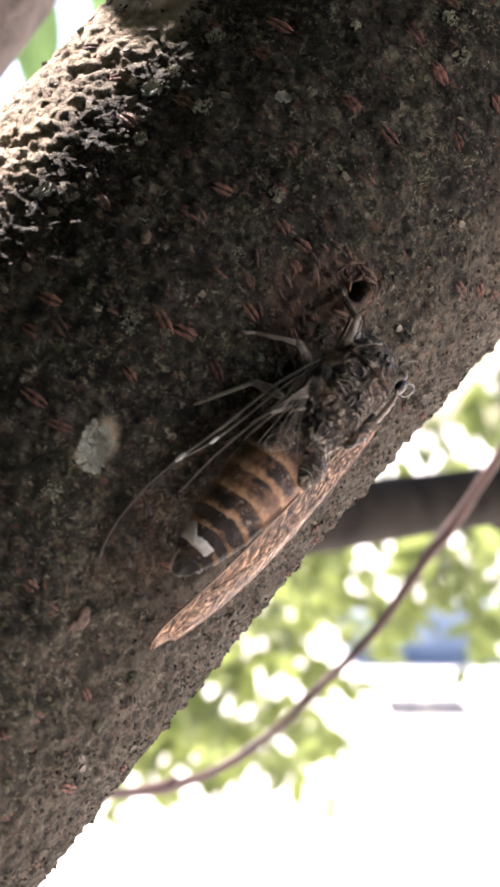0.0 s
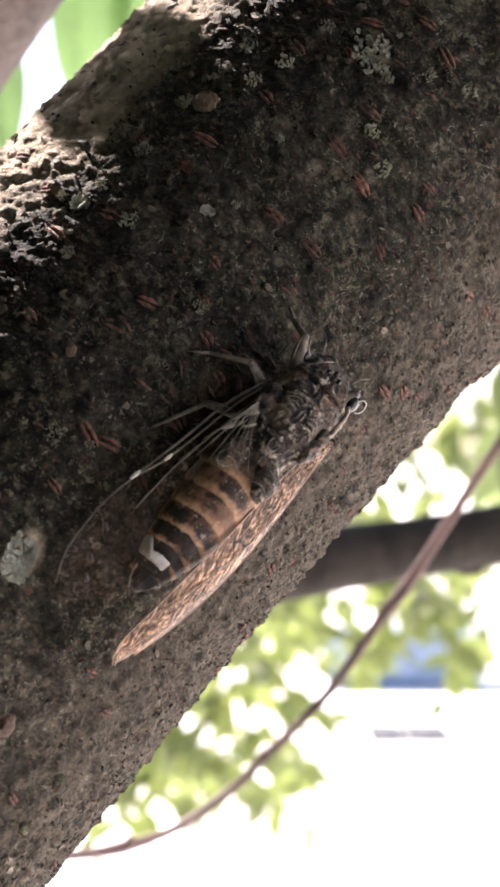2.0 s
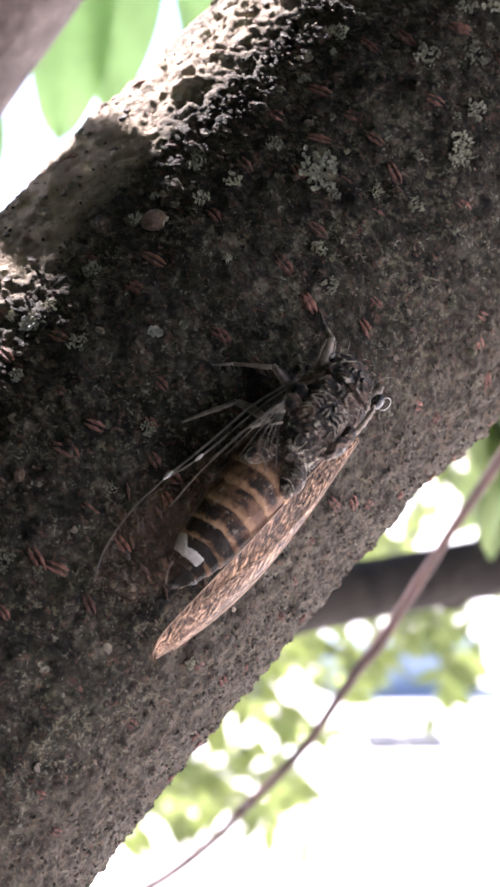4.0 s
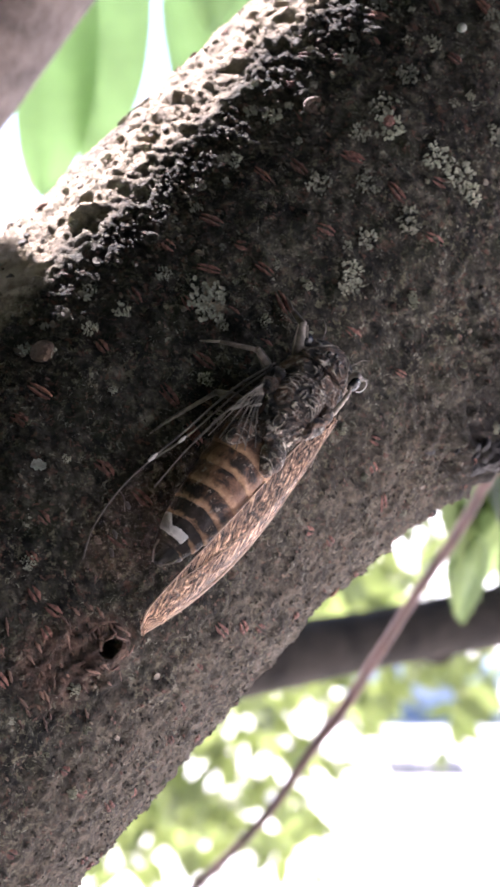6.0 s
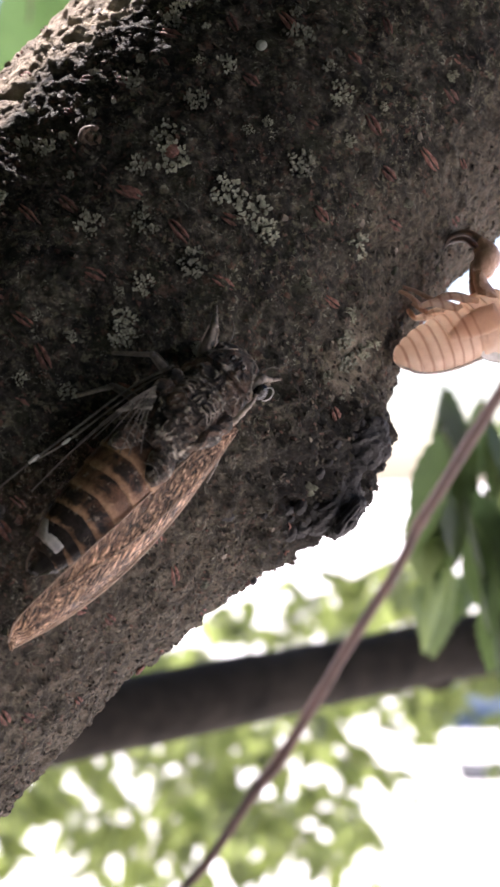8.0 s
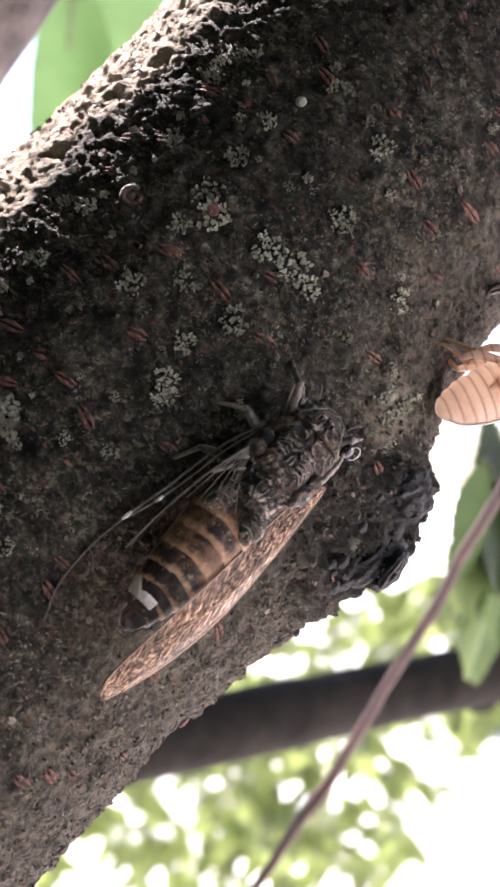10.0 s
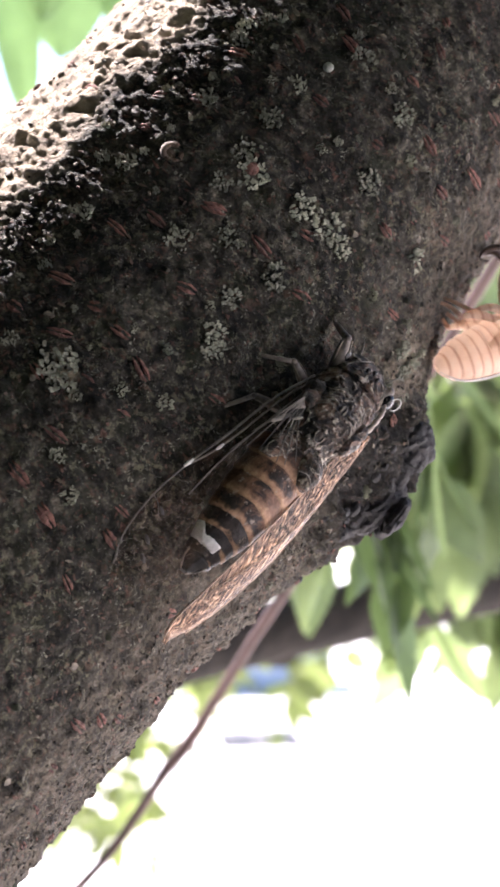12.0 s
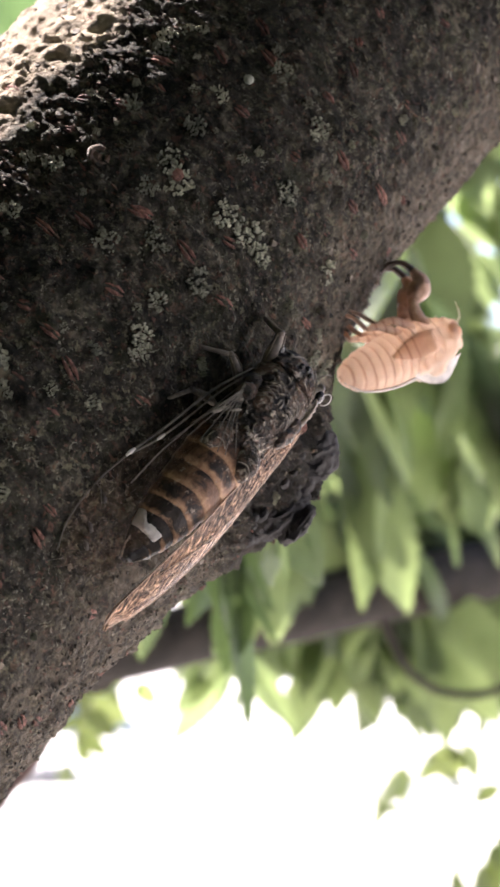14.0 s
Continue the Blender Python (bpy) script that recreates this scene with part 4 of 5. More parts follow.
def cicada():
    root = thing("cicada", "brown and grey mottled cicada with clear veined wings, walking on bark", "cicada")
    # abdomen: eight overlapping rings
    for front, rear in zip(RINGS, RINGS[1:]):
        part("abdomen_ring", abdomen_ring(rear - 0.02, front + 0.02), ABDOMEN, root, "orange-brown ring with dark blotches")
    bm = bmesh.new()
    strip = []
    for i in range(19):
        a = radians(112 - 100 * i / 18)
        row = []
        for k in range(6):
            front = -1.09 + 0.12 * min(1.0, max(0.0, (i - 10) / 4))
            x = front + (-1.215 - front) * k / 5 - 0.03 * math.cos(a) ** 2 + 0.02 * noise.noise(Vector((i * 0.7, k, 3)))
            w, hi, lo, off = lerp(TRUNK, x)
            g = 0.046 - 0.06 * (k in (0, 5)) - 0.05 * (i in (0, 18))
            row.append(bm.verts.new((x, off + (w + g) * math.cos(a), (hi + lo) / 2 + ((hi - lo) / 2 + g) * math.sin(a))))
        strip.append(row)
    for a, b in zip(strip, strip[1:]):
        for k in range(5):
            bm.faces.new((a[k], b[k], b[k + 1], a[k + 1]))
    part("white_patch", bm, PALE, root, "white waxy patch near the tip")
    bm = bmesh.new()
    dome(bm, -1.47, -1.28, lambda k: (0.04 + 0.13 * k, 0.24 + 0.10 * k, 0.10), 20, 6, 0.03, 14)
    part("tail_tip", bm, DARKSKIN, root, "dark brown tail tip")
    for y in (-1, 1):
        bm = bmesh.new()
        tube(bm, smooth_line([(-1.26, 0.02 + y * 0.15, 0.30), (-1.40, 0.02 + y * 0.11, 0.25), (-1.49, 0.02 + y * 0.03, 0.18)], 4), 0.010, 6)
        part("tail_rim", bm, HINGE, root, "tan rim of the tail tip")
    # thorax
    bm = bmesh.new()
    plate(bm, 0.22, 1.0, lambda k: (0.36 + 0.09 * math.sin(math.pi * min(1, k * 1.1)), 0.72 + 0.15 * math.sin(math.pi * (0.15 + 0.7 * k)), 0.14), 1.0, 0.05)
    part("mid_thorax", torso(bm), THORAX, root)
    bm = bmesh.new()
    plate(bm, 0.94, 1.30, lambda k: (0.49 - 0.04 * k, 0.82 - 0.10 * k - 0.05 * math.cos(math.pi * k) ** 2, 0.16), 5.0, 0.045)
    part("collar", torso(bm), THORAX, root, "grey-brown collar plate")
    bm = bmesh.new()
    plate(bm, 0.06, 0.46, lambda k: (0.10 + 0.10 * (1 - k) ** 2, 0.82 + 0.05 * k, 0.5), 7.0, 0.05)
    part("back_cross", torso(bm), THORAX, root, "raised grey cross on the back")
    for y in (-1, 1):
        bm = bmesh.new()
        blob(bm, (0.60, y * 0.40, 0.66), (0.17, 0.12, 0.13), (0, 0, y * 15), 0.35, 9, 28, 20)
        blob(bm, (0.84, y * 0.42, 0.60), (0.12, 0.10, 0.12), (0, 0, 0), 0.35, 9, 28, 20)
        part("wing_root", torso(bm), THORAX, root)
        for j in range(5):
            x = 0.66 + 0.062 * j
            bm = bmesh.new()
            tube(bm, smooth_line([(x + 0.03, y * 0.10, 0.885), (x + 0.05, y * 0.17, 0.878), (x + 0.01, y * 0.26, 0.835), (x - 0.06, y * 0.32, 0.77)], 4), [0.005, 0.008, 0.009, 0.010, 0.010, 0.010, 0.009, 0.009, 0.008, 0.007, 0.006, 0.005, 0.003], 6)
            part("back_ridge", torso(bm), HINGE, root, "pale curved ridge on the back")
        # the drum cover beside the abdomen, ribbed with grey
        bm = bmesh.new()
        plate(bm, -0.14, 0.30, lambda k: (0.15 * math.sin(math.pi * (0.12 + 0.76 * k)), 0.10 * math.sin(math.pi * (0.1 + 0.8 * k)), -0.12), 9.0 + y, 0.03)
        for v in bm.verts:
            v.co = Vector((v.co.x, v.co.y + 0.06 + y * 0.19 - 0.25 * (v.co.x - 0.1) * y, v.co.z + 0.70 - 0.04 * (y > 0)))
        drum = part("sound_plate", bm, THORAX, root, "dark drum cover with grey ribs")
        for j in range(4):
            x = -0.05 + 0.085 * j
            bm = bmesh.new()
            tube(bm, smooth_line([(x, 0.06 + y * (0.09 + 0.02 * j), 0.775 - 0.04 * (y > 0)), (x + 0.03, 0.06 + y * 0.19, 0.805 - 0.04 * (y > 0)), (x, 0.06 + y * 0.29, 0.76 - 0.04 * (y > 0))], 4), 0.007, 6)
            part("rib", bm, HINGE, drum)
    # head
    bm = bmesh.new()
    plate(bm, 1.26, 1.66, lambda k: (0.44 * math.sqrt(max(0.02, 1 - (k * 0.95) ** 3)), 0.74 - 0.20 * k * k, 0.20 + 0.10 * k), 3.0, 0.04)
    part("head", torso(bm), THORAX, root)
    for y in (-1, 1):
        bm = bmesh.new()
        blob(bm, (1.43, y * 0.43, 0.55), (0.105, 0.095, 0.10), (0, 0, 0), 0.05)
        part("eye", torso(bm), EYE, root, "dark round eye")
        bm = bmesh.new()
        tube(bm, smooth_line([(1.58, y * 0.26, 0.56), (1.70, y * 0.32, 0.60), (1.80, y * 0.42, 0.56)], 5), [0.012 - 0.0009 * i for i in range(11)], 6)
        part("antenna", torso(bm), VEIN, root)
        bm = bmesh.new()
        tube(bm, smooth_line([(1.30, y * 0.36, 0.66), (1.42, y * 0.26, 0.72), (1.56, y * 0.12, 0.68)], 5), 0.009, 6)
        part("brow", torso(bm), HINGE, root, "pale ridge over the eye")
    for x, y in ((1.46, 0.0), (1.42, 0.09), (1.42, -0.09)):
        bm = bmesh.new()
        blob(bm, (x, y, 0.745), (0.035,) * 3, (0, 0, 0), 0, 1, 8, 6)
        part("small_eye", torso(bm), EYE, root)
    for side in (-1, 1):
        forewing(side, root)
    legs = {}
    for y, word in ((1, "left"), (-1, "right")):
        low = lambda pts, y=y: [(a, b if y > 0 else b * 0.46, c + 0.34 * max(0, abs(b) - 0.4) * y * (1 if y > 0 else 0.9)) for a, b, c in pts]
        legs["fore", y] = leg("foreleg", low([(1.16, y * 0.34, 0.40), (1.43, y * 0.52, 0.62), (1.62, y * 0.66, 0.24), (1.78, y * 0.80, 0.02)]), 0.066, root)
        legs["mid", y] = leg("middle_leg", low([(0.86, y * 0.38, 0.26), (0.90, y * 0.72, 0.34), (0.70, y * 1.06, 0.08), (0.56, y * 1.22, -0.04)]), 0.048, root)
        legs["hind", y] = leg("hind_leg", low([(0.5, y * 0.42, 0.20), (0.32, y * (0.60 + 0.16 * y), 0.24), (-0.22, y * (0.72 + 0.28 * y), 0.0), (-0.42, y * (0.76 + 0.30 * y), -0.06)]), 0.042, root)
    bm = bmesh.new()
    tube(bm, smooth_line([(1.28, -0.285, 0.60), (1.18, -0.315, 0.635), (1.02, -0.325, 0.65), (0.84, -0.325, 0.63), (0.66, -0.315, 0.59), (0.45, -0.25, 0.62)], 5), [0.010 + 0.020 * math.sin(math.pi * q / 25) + 0.006 * math.sin(q * 2.1) for q in range(26)], 10)
    part("collar_rim", bm, RIM, root, "pale tan rim along the collar")
    bm = bmesh.new()
    tube(bm, [(1.345 + 0.07 * math.cos(a), -0.36 - 0.05 * math.sin(a), 0.63 + 0.03 * math.cos(a)) for a in [radians(q) for q in range(-80, 200, 20)]], 0.006, 6)
    part("curled_feeler", bm, PALE, root, "thin pale curled feeler beside the eye")
    return root, legs


CICADA, LEGS = cicada()


# ---- the shed skin of another cicada, hanging at the branch's edge ----
def cicada_shell():
    tail, nose = Vector((7.72, -0.30, 4.98)), Vector((9.30, -0.08, 5.66))
    x = (nose - tail).normalized()
    z = Vector((0.35, -0.12, -0.93))
    z = (z - x * z.dot(x)).normalized()
    m = Matrix((x, z.cross(x), z)).transposed().to_4x4()
    root = thing("cicada_shell", "empty tan cicada skin clinging to the bark", "insect shell", m=Matrix.Translation(tail * CM) @ m @ Matrix.Scale(0.9, 4))
    plan = ((0.0, 0.05, 0.02, -0.06), (0.06, 0.15, 0.10, -0.13), (0.18, 0.25, 0.21, -0.20), (0.4, 0.33, 0.32, -0.27), (0.7, 0.37, 0.37, -0.30), (1.0, 0.38, 0.36, -0.32), (1.15, 0.39, 0.36, -0.34))

    def hollow(x0, x1, shape, steps, rough=0.0, freq=7.0, n=36):
        """A thin open sleeve of skin."""
        bm = bmesh.new()
        dome(bm, x0, x1, shape, n, steps, rough, freq)
        bmesh.ops.delete(bm, geom=[f for f in bm.faces if len(f.verts) > 4], context="FACES_ONLY")
        return bm

    for i in range(8):
        a, b = 0.13 * i, 0.13 * (i + 1) + 0.012

        def shape(k, a=a, b=b):
            w, hi, lo = lerp(plan, a + (b - a) * k)
            lip = 0.026 * math.sin(math.pi * min(1.0, k * 1.05)) ** 0.7
            return w + lip, hi + lip, lo - lip

        part("abdomen_ring", hollow(a, b, shape, 6, 0.008), SHELL, root)
    part("thorax", hollow(1.03, 1.66, lambda k: (0.39 - 0.02 * k + 0.03 * math.sin(7 * k), 0.37 + 0.13 * math.sin(math.pi * k) - 0.02 * k, -0.33 + 0.05 * k), 26, 0.10, 6, 56), SHELL, root)
    # white strip added for the light that shines through the back edge
    bm = bmesh.new()
    tube(bm, smooth_line([(0.02, 0.04, 0.05), (0.18, 0.06, 0.24), (0.4, 0.07, 0.345), (0.7, 0.07, 0.40), (1.02, 0.06, 0.40)], 6), [0.014 + 0.008 * (i / 24) for i in range(25)], 8)
    part("back_rim", bm, PALE, root, "pale strip standing for light through the back edge")
    # the split back: two thin pale flaps
    for y in (-1, 1):
        bm = bmesh.new()
        rows = []
        for i in range(15):
            k = i / 14
            x = 0.98 + 0.74 * k
            z = 0.38 + 0.12 * math.sin(math.pi * k) + 0.02 * noise.noise(Vector((x * 6, y, 0)))
            rows.append([bm.verts.new((x, 0.05 + y * (0.02 + 0.07 * q), z - 0.03 * q + 0.10 * math.sin(math.pi * k) * (1 - q))) for q in (0.0, 0.5, 1.0, 1.6)])
        for a, b in zip(rows, rows[1:]):
            for q in range(3):
                bm.faces.new((a[q], b[q], b[q + 1], a[q + 1]))
        part("back_flap", bm, PALE, root, "thin pale flap of the split back")
    part("head", hollow(1.60, 1.90, lambda k: (0.34 * math.sqrt(max(0.03, 1 - k**3)), 0.32 - 0.20 * k * k, -0.26 + 0.12 * k), 12, 0.09, 7, 40), SHELL, root)
    for y in (-1, 1):
        bm = bmesh.new()
        blob(bm, (1.70, y * 0.31, 0.04), (0.11, 0.09, 0.12))
        part("eye_cap", bm, SHELL, root)
        bm = bmesh.new()
        tube(bm, smooth_line([(1.84, y * 0.16, -0.06), (1.94, y * 0.20, -0.14), (1.96 + 0.16 * (y < 0), y * 0.22, -0.34 + 0.26 * (y < 0))], 5), [0.012 - 0.0008 * i for i in range(11)], 6)
        part("antenna", bm, SHELL, root)
        # the folded wing pad, a raised leaf on the flank
        bm = bmesh.new()
        dome(bm, 0.66, 1.34, lambda k, y=y: (0.016 + 0.034 * k, 0.16 * math.sin(math.pi * (0.06 + 0.62 * k)), -0.20 * math.sin(math.pi * (0.06 + 0.62 * k))), 18, 12, 0.012, 9)
        for v in bm.verts:
            v.co.y += y * 0.40
            v.co.z += 0.05
        part("wing_pad", bm, SHELL, root)
        for j in range(3):
            bm = bmesh.new()
            tube(bm, smooth_line([(1.05 + 0.17 * j, y * 0.38, -0.26), (1.10 + 0.17 * j, y * 0.41, -0.10), (1.12 + 0.17 * j, y * 0.40, 0.16), (1.08 + 0.15 * j, y * 0.28, 0.34)], 5), 0.011, 6)
            part("skin_fold", bm, SHELL, root)
        # big digging forelegs, reaching up to the bark
        bm = bmesh.new()
        tube(bm, smooth_line([(1.42, y * 0.12, -0.20), (1.36, y * 0.17, -0.42), (1.40, y * 0.18, -0.60)], 4), [0.09, 0.095, 0.10, 0.10, 0.095, 0.09, 0.085, 0.08, 0.075], 10)
        fore = part("foreleg", bm, SHELLLEG, root)
        bm = bmesh.new()
        tube(bm, smooth_line([(1.40, y * 0.18, -0.58), (1.62, y * 0.17, -0.76), (1.60, y * 0.16, -0.98)], 5), [0.09, 0.12, 0.15, 0.165, 0.16, 0.14, 0.12, 0.10, 0.08, 0.065, 0.05], 12)
        part("femur", bm, SHELLLEG, fore)
        bm = bmesh.new()
        tube(bm, smooth_line([(1.62, y * 0.16, -0.93), (1.50, y * 0.14, -1.12), (1.30, y * 0.12, -1.16), (1.18, y * 0.1, -1.10)], 4), [0.06, 0.055, 0.05, 0.05, 0.045, 0.045, 0.04, 0.04, 0.035, 0.03, 0.025, 0.02, 0.012], 8)
        part("claw", bm, SHELLDARK, fore, "dark curved claw")
        for k, name in ((0.0, "middle_leg"), (-0.22, "hind_leg")):
            bm = bmesh.new()
            tube(bm, smooth_line([(1.2 + k, y * 0.24, -0.24), (0.92 + k, y * 0.34, -0.42), (0.70 + k * 0.8, y * 0.30, -0.46)], 4), [0.05, 0.055, 0.06, 0.06, 0.055, 0.05, 0.045, 0.04, 0.035], 8)
            limb = part(name, bm, SHELL, root)
            bm = bmesh.new()
            tube(bm, smooth_line([(0.70 + k * 0.8, y * 0.30, -0.46), (0.56 + k * 0.5, y * 0.26, -0.66), (0.44 + k * 0.5, y * 0.22, -0.80)], 4), [0.035, 0.034, 0.033, 0.03, 0.028, 0.026, 0.024, 0.02, 0.015], 8)
            part("shin", bm, SHELLLEG, limb)
    bm = bmesh.new()
    tube(bm, smooth_line([(1.66, 0, -0.10), (1.5, 0, -0.32), (1.15, 0, -0.36)], 5), 0.05, 8)
    part("beak", bm, SHELL, root)
    return root


cicada_shell()


# ---- other branches ----
def background_branch():
    root = thing("background_branch", "smooth grey branch behind, out of focus", "branch")
    line = [Vector((x, 29.99 + 5.386 * x / 5, -0.013 * (x / 5) ** 2 + 0.384 * x / 5 - 3.53)) for x in range(-22, 72)]
    bm = bmesh.new()
    tube(bm, line, [1.10 + 0.026 * max(0.0, p.x - 8) + 0.09 * noise.noise(p * 0.35) + 0.06 * noise.noise(p * 1.1) for p in line], 28)
    for v in bm.verts:
        v.co += Vector((0, 0, 1)) * 0.05 * noise.noise(v.co * 1.3)
    part("bark", bm, GREYBARK, root)
    for x, up in ((10.6, -1), (22.5, 1), (31, -1)):
        bm = bmesh.new()
        p = Vector((x, 29.99 + 5.386 * x / 5, -0.013 * (x / 5) ** 2 + 0.384 * x / 5 - 3.53))
        blob(bm, p + Vector((0, 0, up * 1.0)), (0.55, 0.5, 0.42), (0, 0, 0), 0.3, 1.5)
        part("bud_knob", bm, GREYBARK, root)
    bm = bmesh.new()
    tube(bm, smooth_line([(27, 58, -2.6), (30, 60, -6.5), (36, 64, -7.5), (43, 69, -4.0)], 6), 0.24, 8)
    part("side_shoot", bm, GREYBARK, root)
    return root


def twig():
    root = thing("twig", "thin reddish-brown bare twig with knuckles", "twig")
    line = []
    for i in range(60):
        x = -6.0 + 18.5 * i / 59
        line.append(Vector((x, -3.177 * (x / 5) ** 2 + 4.932 * x / 5 + 15.606, -0.62 * (x / 5) ** 3 + 4.0 * (x / 5) ** 2 + 0.988 * x / 5 - 7.923)))
    for i, q in enumerate(line):
        bend = abs(((i + 3) % 10) - 5) / 5 - 0.5
        line[i] = q + Vector((0.10 * bend * (-1) ** ((i + 3) // 10) + 0.04 * noise.noise(q * 0.9), 0, 0.08 * bend))
    bm = bmesh.new()
    tube(bm, line, [0.092 + 0.036 * i / 59 + 0.045 * max(0, math.cos((i + 3) * math.pi / 10)) ** 14 + 0.012 * noise.noise(q * 2) for i, q in enumerate(line)], 12)
    part("stem", bm, TWIGBARK, root)
    for i in (7, 17, 27, 37, 47, 57):
        bm = bmesh.new()
        blob(bm, line[i] + Vector((0.1, 0, 0.08)), (0.12, 0.12, 0.2), (0, 30, 0), 0.2)
        part("bud", bm, TWIGBARK, root)
    return root


def near_limb():
    root = thing("grey_limb", "grey limb of the same tree beside broad leaves, out of focus", "branch")
    way, foot = Vector((0.567, 0.05, 0.822)), Vector((-2.15, 9.0, 10.65))
    bm = bmesh.new()
    line = [foot + way * q for q in range(-22, 34)]
    tube(bm, line, [1.8 + 0.06 * noise.noise(p * 0.5) for p in line], 40)
    for v in bm.verts:
        v.co += Vector((0.7, -0.6, -0.3)) * 0.07 * noise.fractal(v.co * 1.6, 0.8, 2.0, 3)
    part("bark", bm, LIMBBARK, root)
    for q, size in ((-3.2, 0.20), (0.4, 0.16), (2.9, 0.22), (5.6, 0.15)):
        bm = bmesh.new()
        blob(bm, foot + way * q + Vector((0.72, -1.52, -0.5)), (size, size * 0.7, size * 1.3), (0, 35, 0), 0.4, 3)
        part("burl", bm, LIMBBARK, root)
    return root


background_branch()
twig()
near_limb()


# ---- leaves ----
def leaf_mesh(k, material, length=7.5):
    """A drooping pointed leaf with a toothed edge, folded along its midrib; it hangs from its stalk along -z."""
    rnd = random.Random(900 + k)
    bm = bmesh.new()
    n, wide = 18, length * rnd.uniform(0.17, 0.25)
    bend, side = rnd.uniform(0.5, 1.6), rnd.uniform(-0.8, 0.8)
    rows = []
    for i in range(n + 1):
        q = i / n
        w = wide * math.sin(math.pi * min(1, q * 0.93 + 0.05) ** 0.8) * (1 + (0.10 if i % 2 else -0.06))
        w = 0.03 if i == n else max(w, 0.05)
        c = Vector((side * q * q, bend * q * q, -q * length))
        fold = 0.22 * w
        rows.append([bm.verts.new(c + Vector((x * w, abs(x) * fold + 0.12 * math.sin(5 * q + 3 * x), 0))) for x in (-1, -0.5, 0, 0.5, 1)])
    for a, b in zip(rows, rows[1:]):
        for j in range(4):
            bm.faces.new((a[j], a[j + 1], b[j + 1], b[j]))
    return mesh_of("leaf", bm, material)


NEAR = [leaf_mesh(k, LEAFNEAR) for k in range(6)]
SHADED = [leaf_mesh(40 + k, LEAFSHADE) for k in range(5)]
SUNNY = [leaf_mesh(20 + k, LEAFSUN, 6.0) for k in range(6)]


def spray(name, label, top, way, length, count, seed, leaves, scale=(0.8, 1.2), spread=50, stem=0.16):
    """A leafy shoot: a bent stem with hanging leaves on stalks."""
    rnd = random.Random(seed)
    root = thing(name, label, "leaves", "leafy shoots", Matrix.Translation(Vector(top) * CM))
    way = Vector(way).normalized()
    line = smooth_line([Vector((0, 0, 0)), way * length * 0.5 + Vector((0, 0, 0.06 * length)), way * length - Vector((0, 0, 0.12 * length))], 8)
    bm = bmesh.new()
    tube(bm, line, [stem * (1 - 0.68 * i / (len(line) - 1)) for i in range(len(line))], 8)
    part("stem", bm, STALK, root)
    for i in range(count):
        q = (i + 0.6) / count
        at = line[min(len(line) - 1, int(q * len(line)))]
        m = Matrix.Translation(at * CM) @ pose(0, 0, 0, rnd.uniform(-spread, spread), rnd.uniform(-spread, spread), rnd.uniform(0, 360))
        k = rnd.uniform(*scale)
        ob = new("leaf", rnd.choice(leaves))
        ob.parent = root
        ob.matrix_basis = m @ Matrix.Diagonal((k, k, k, 1))
    return root


def gap(x, y, z):
    """The opening in the leaves through which the sky shows."""
    return 0.318 < (x - 2.3) / (y + 19) < 0.43 and 0.115 < (z - 3.8) / (y + 19) < 0.36


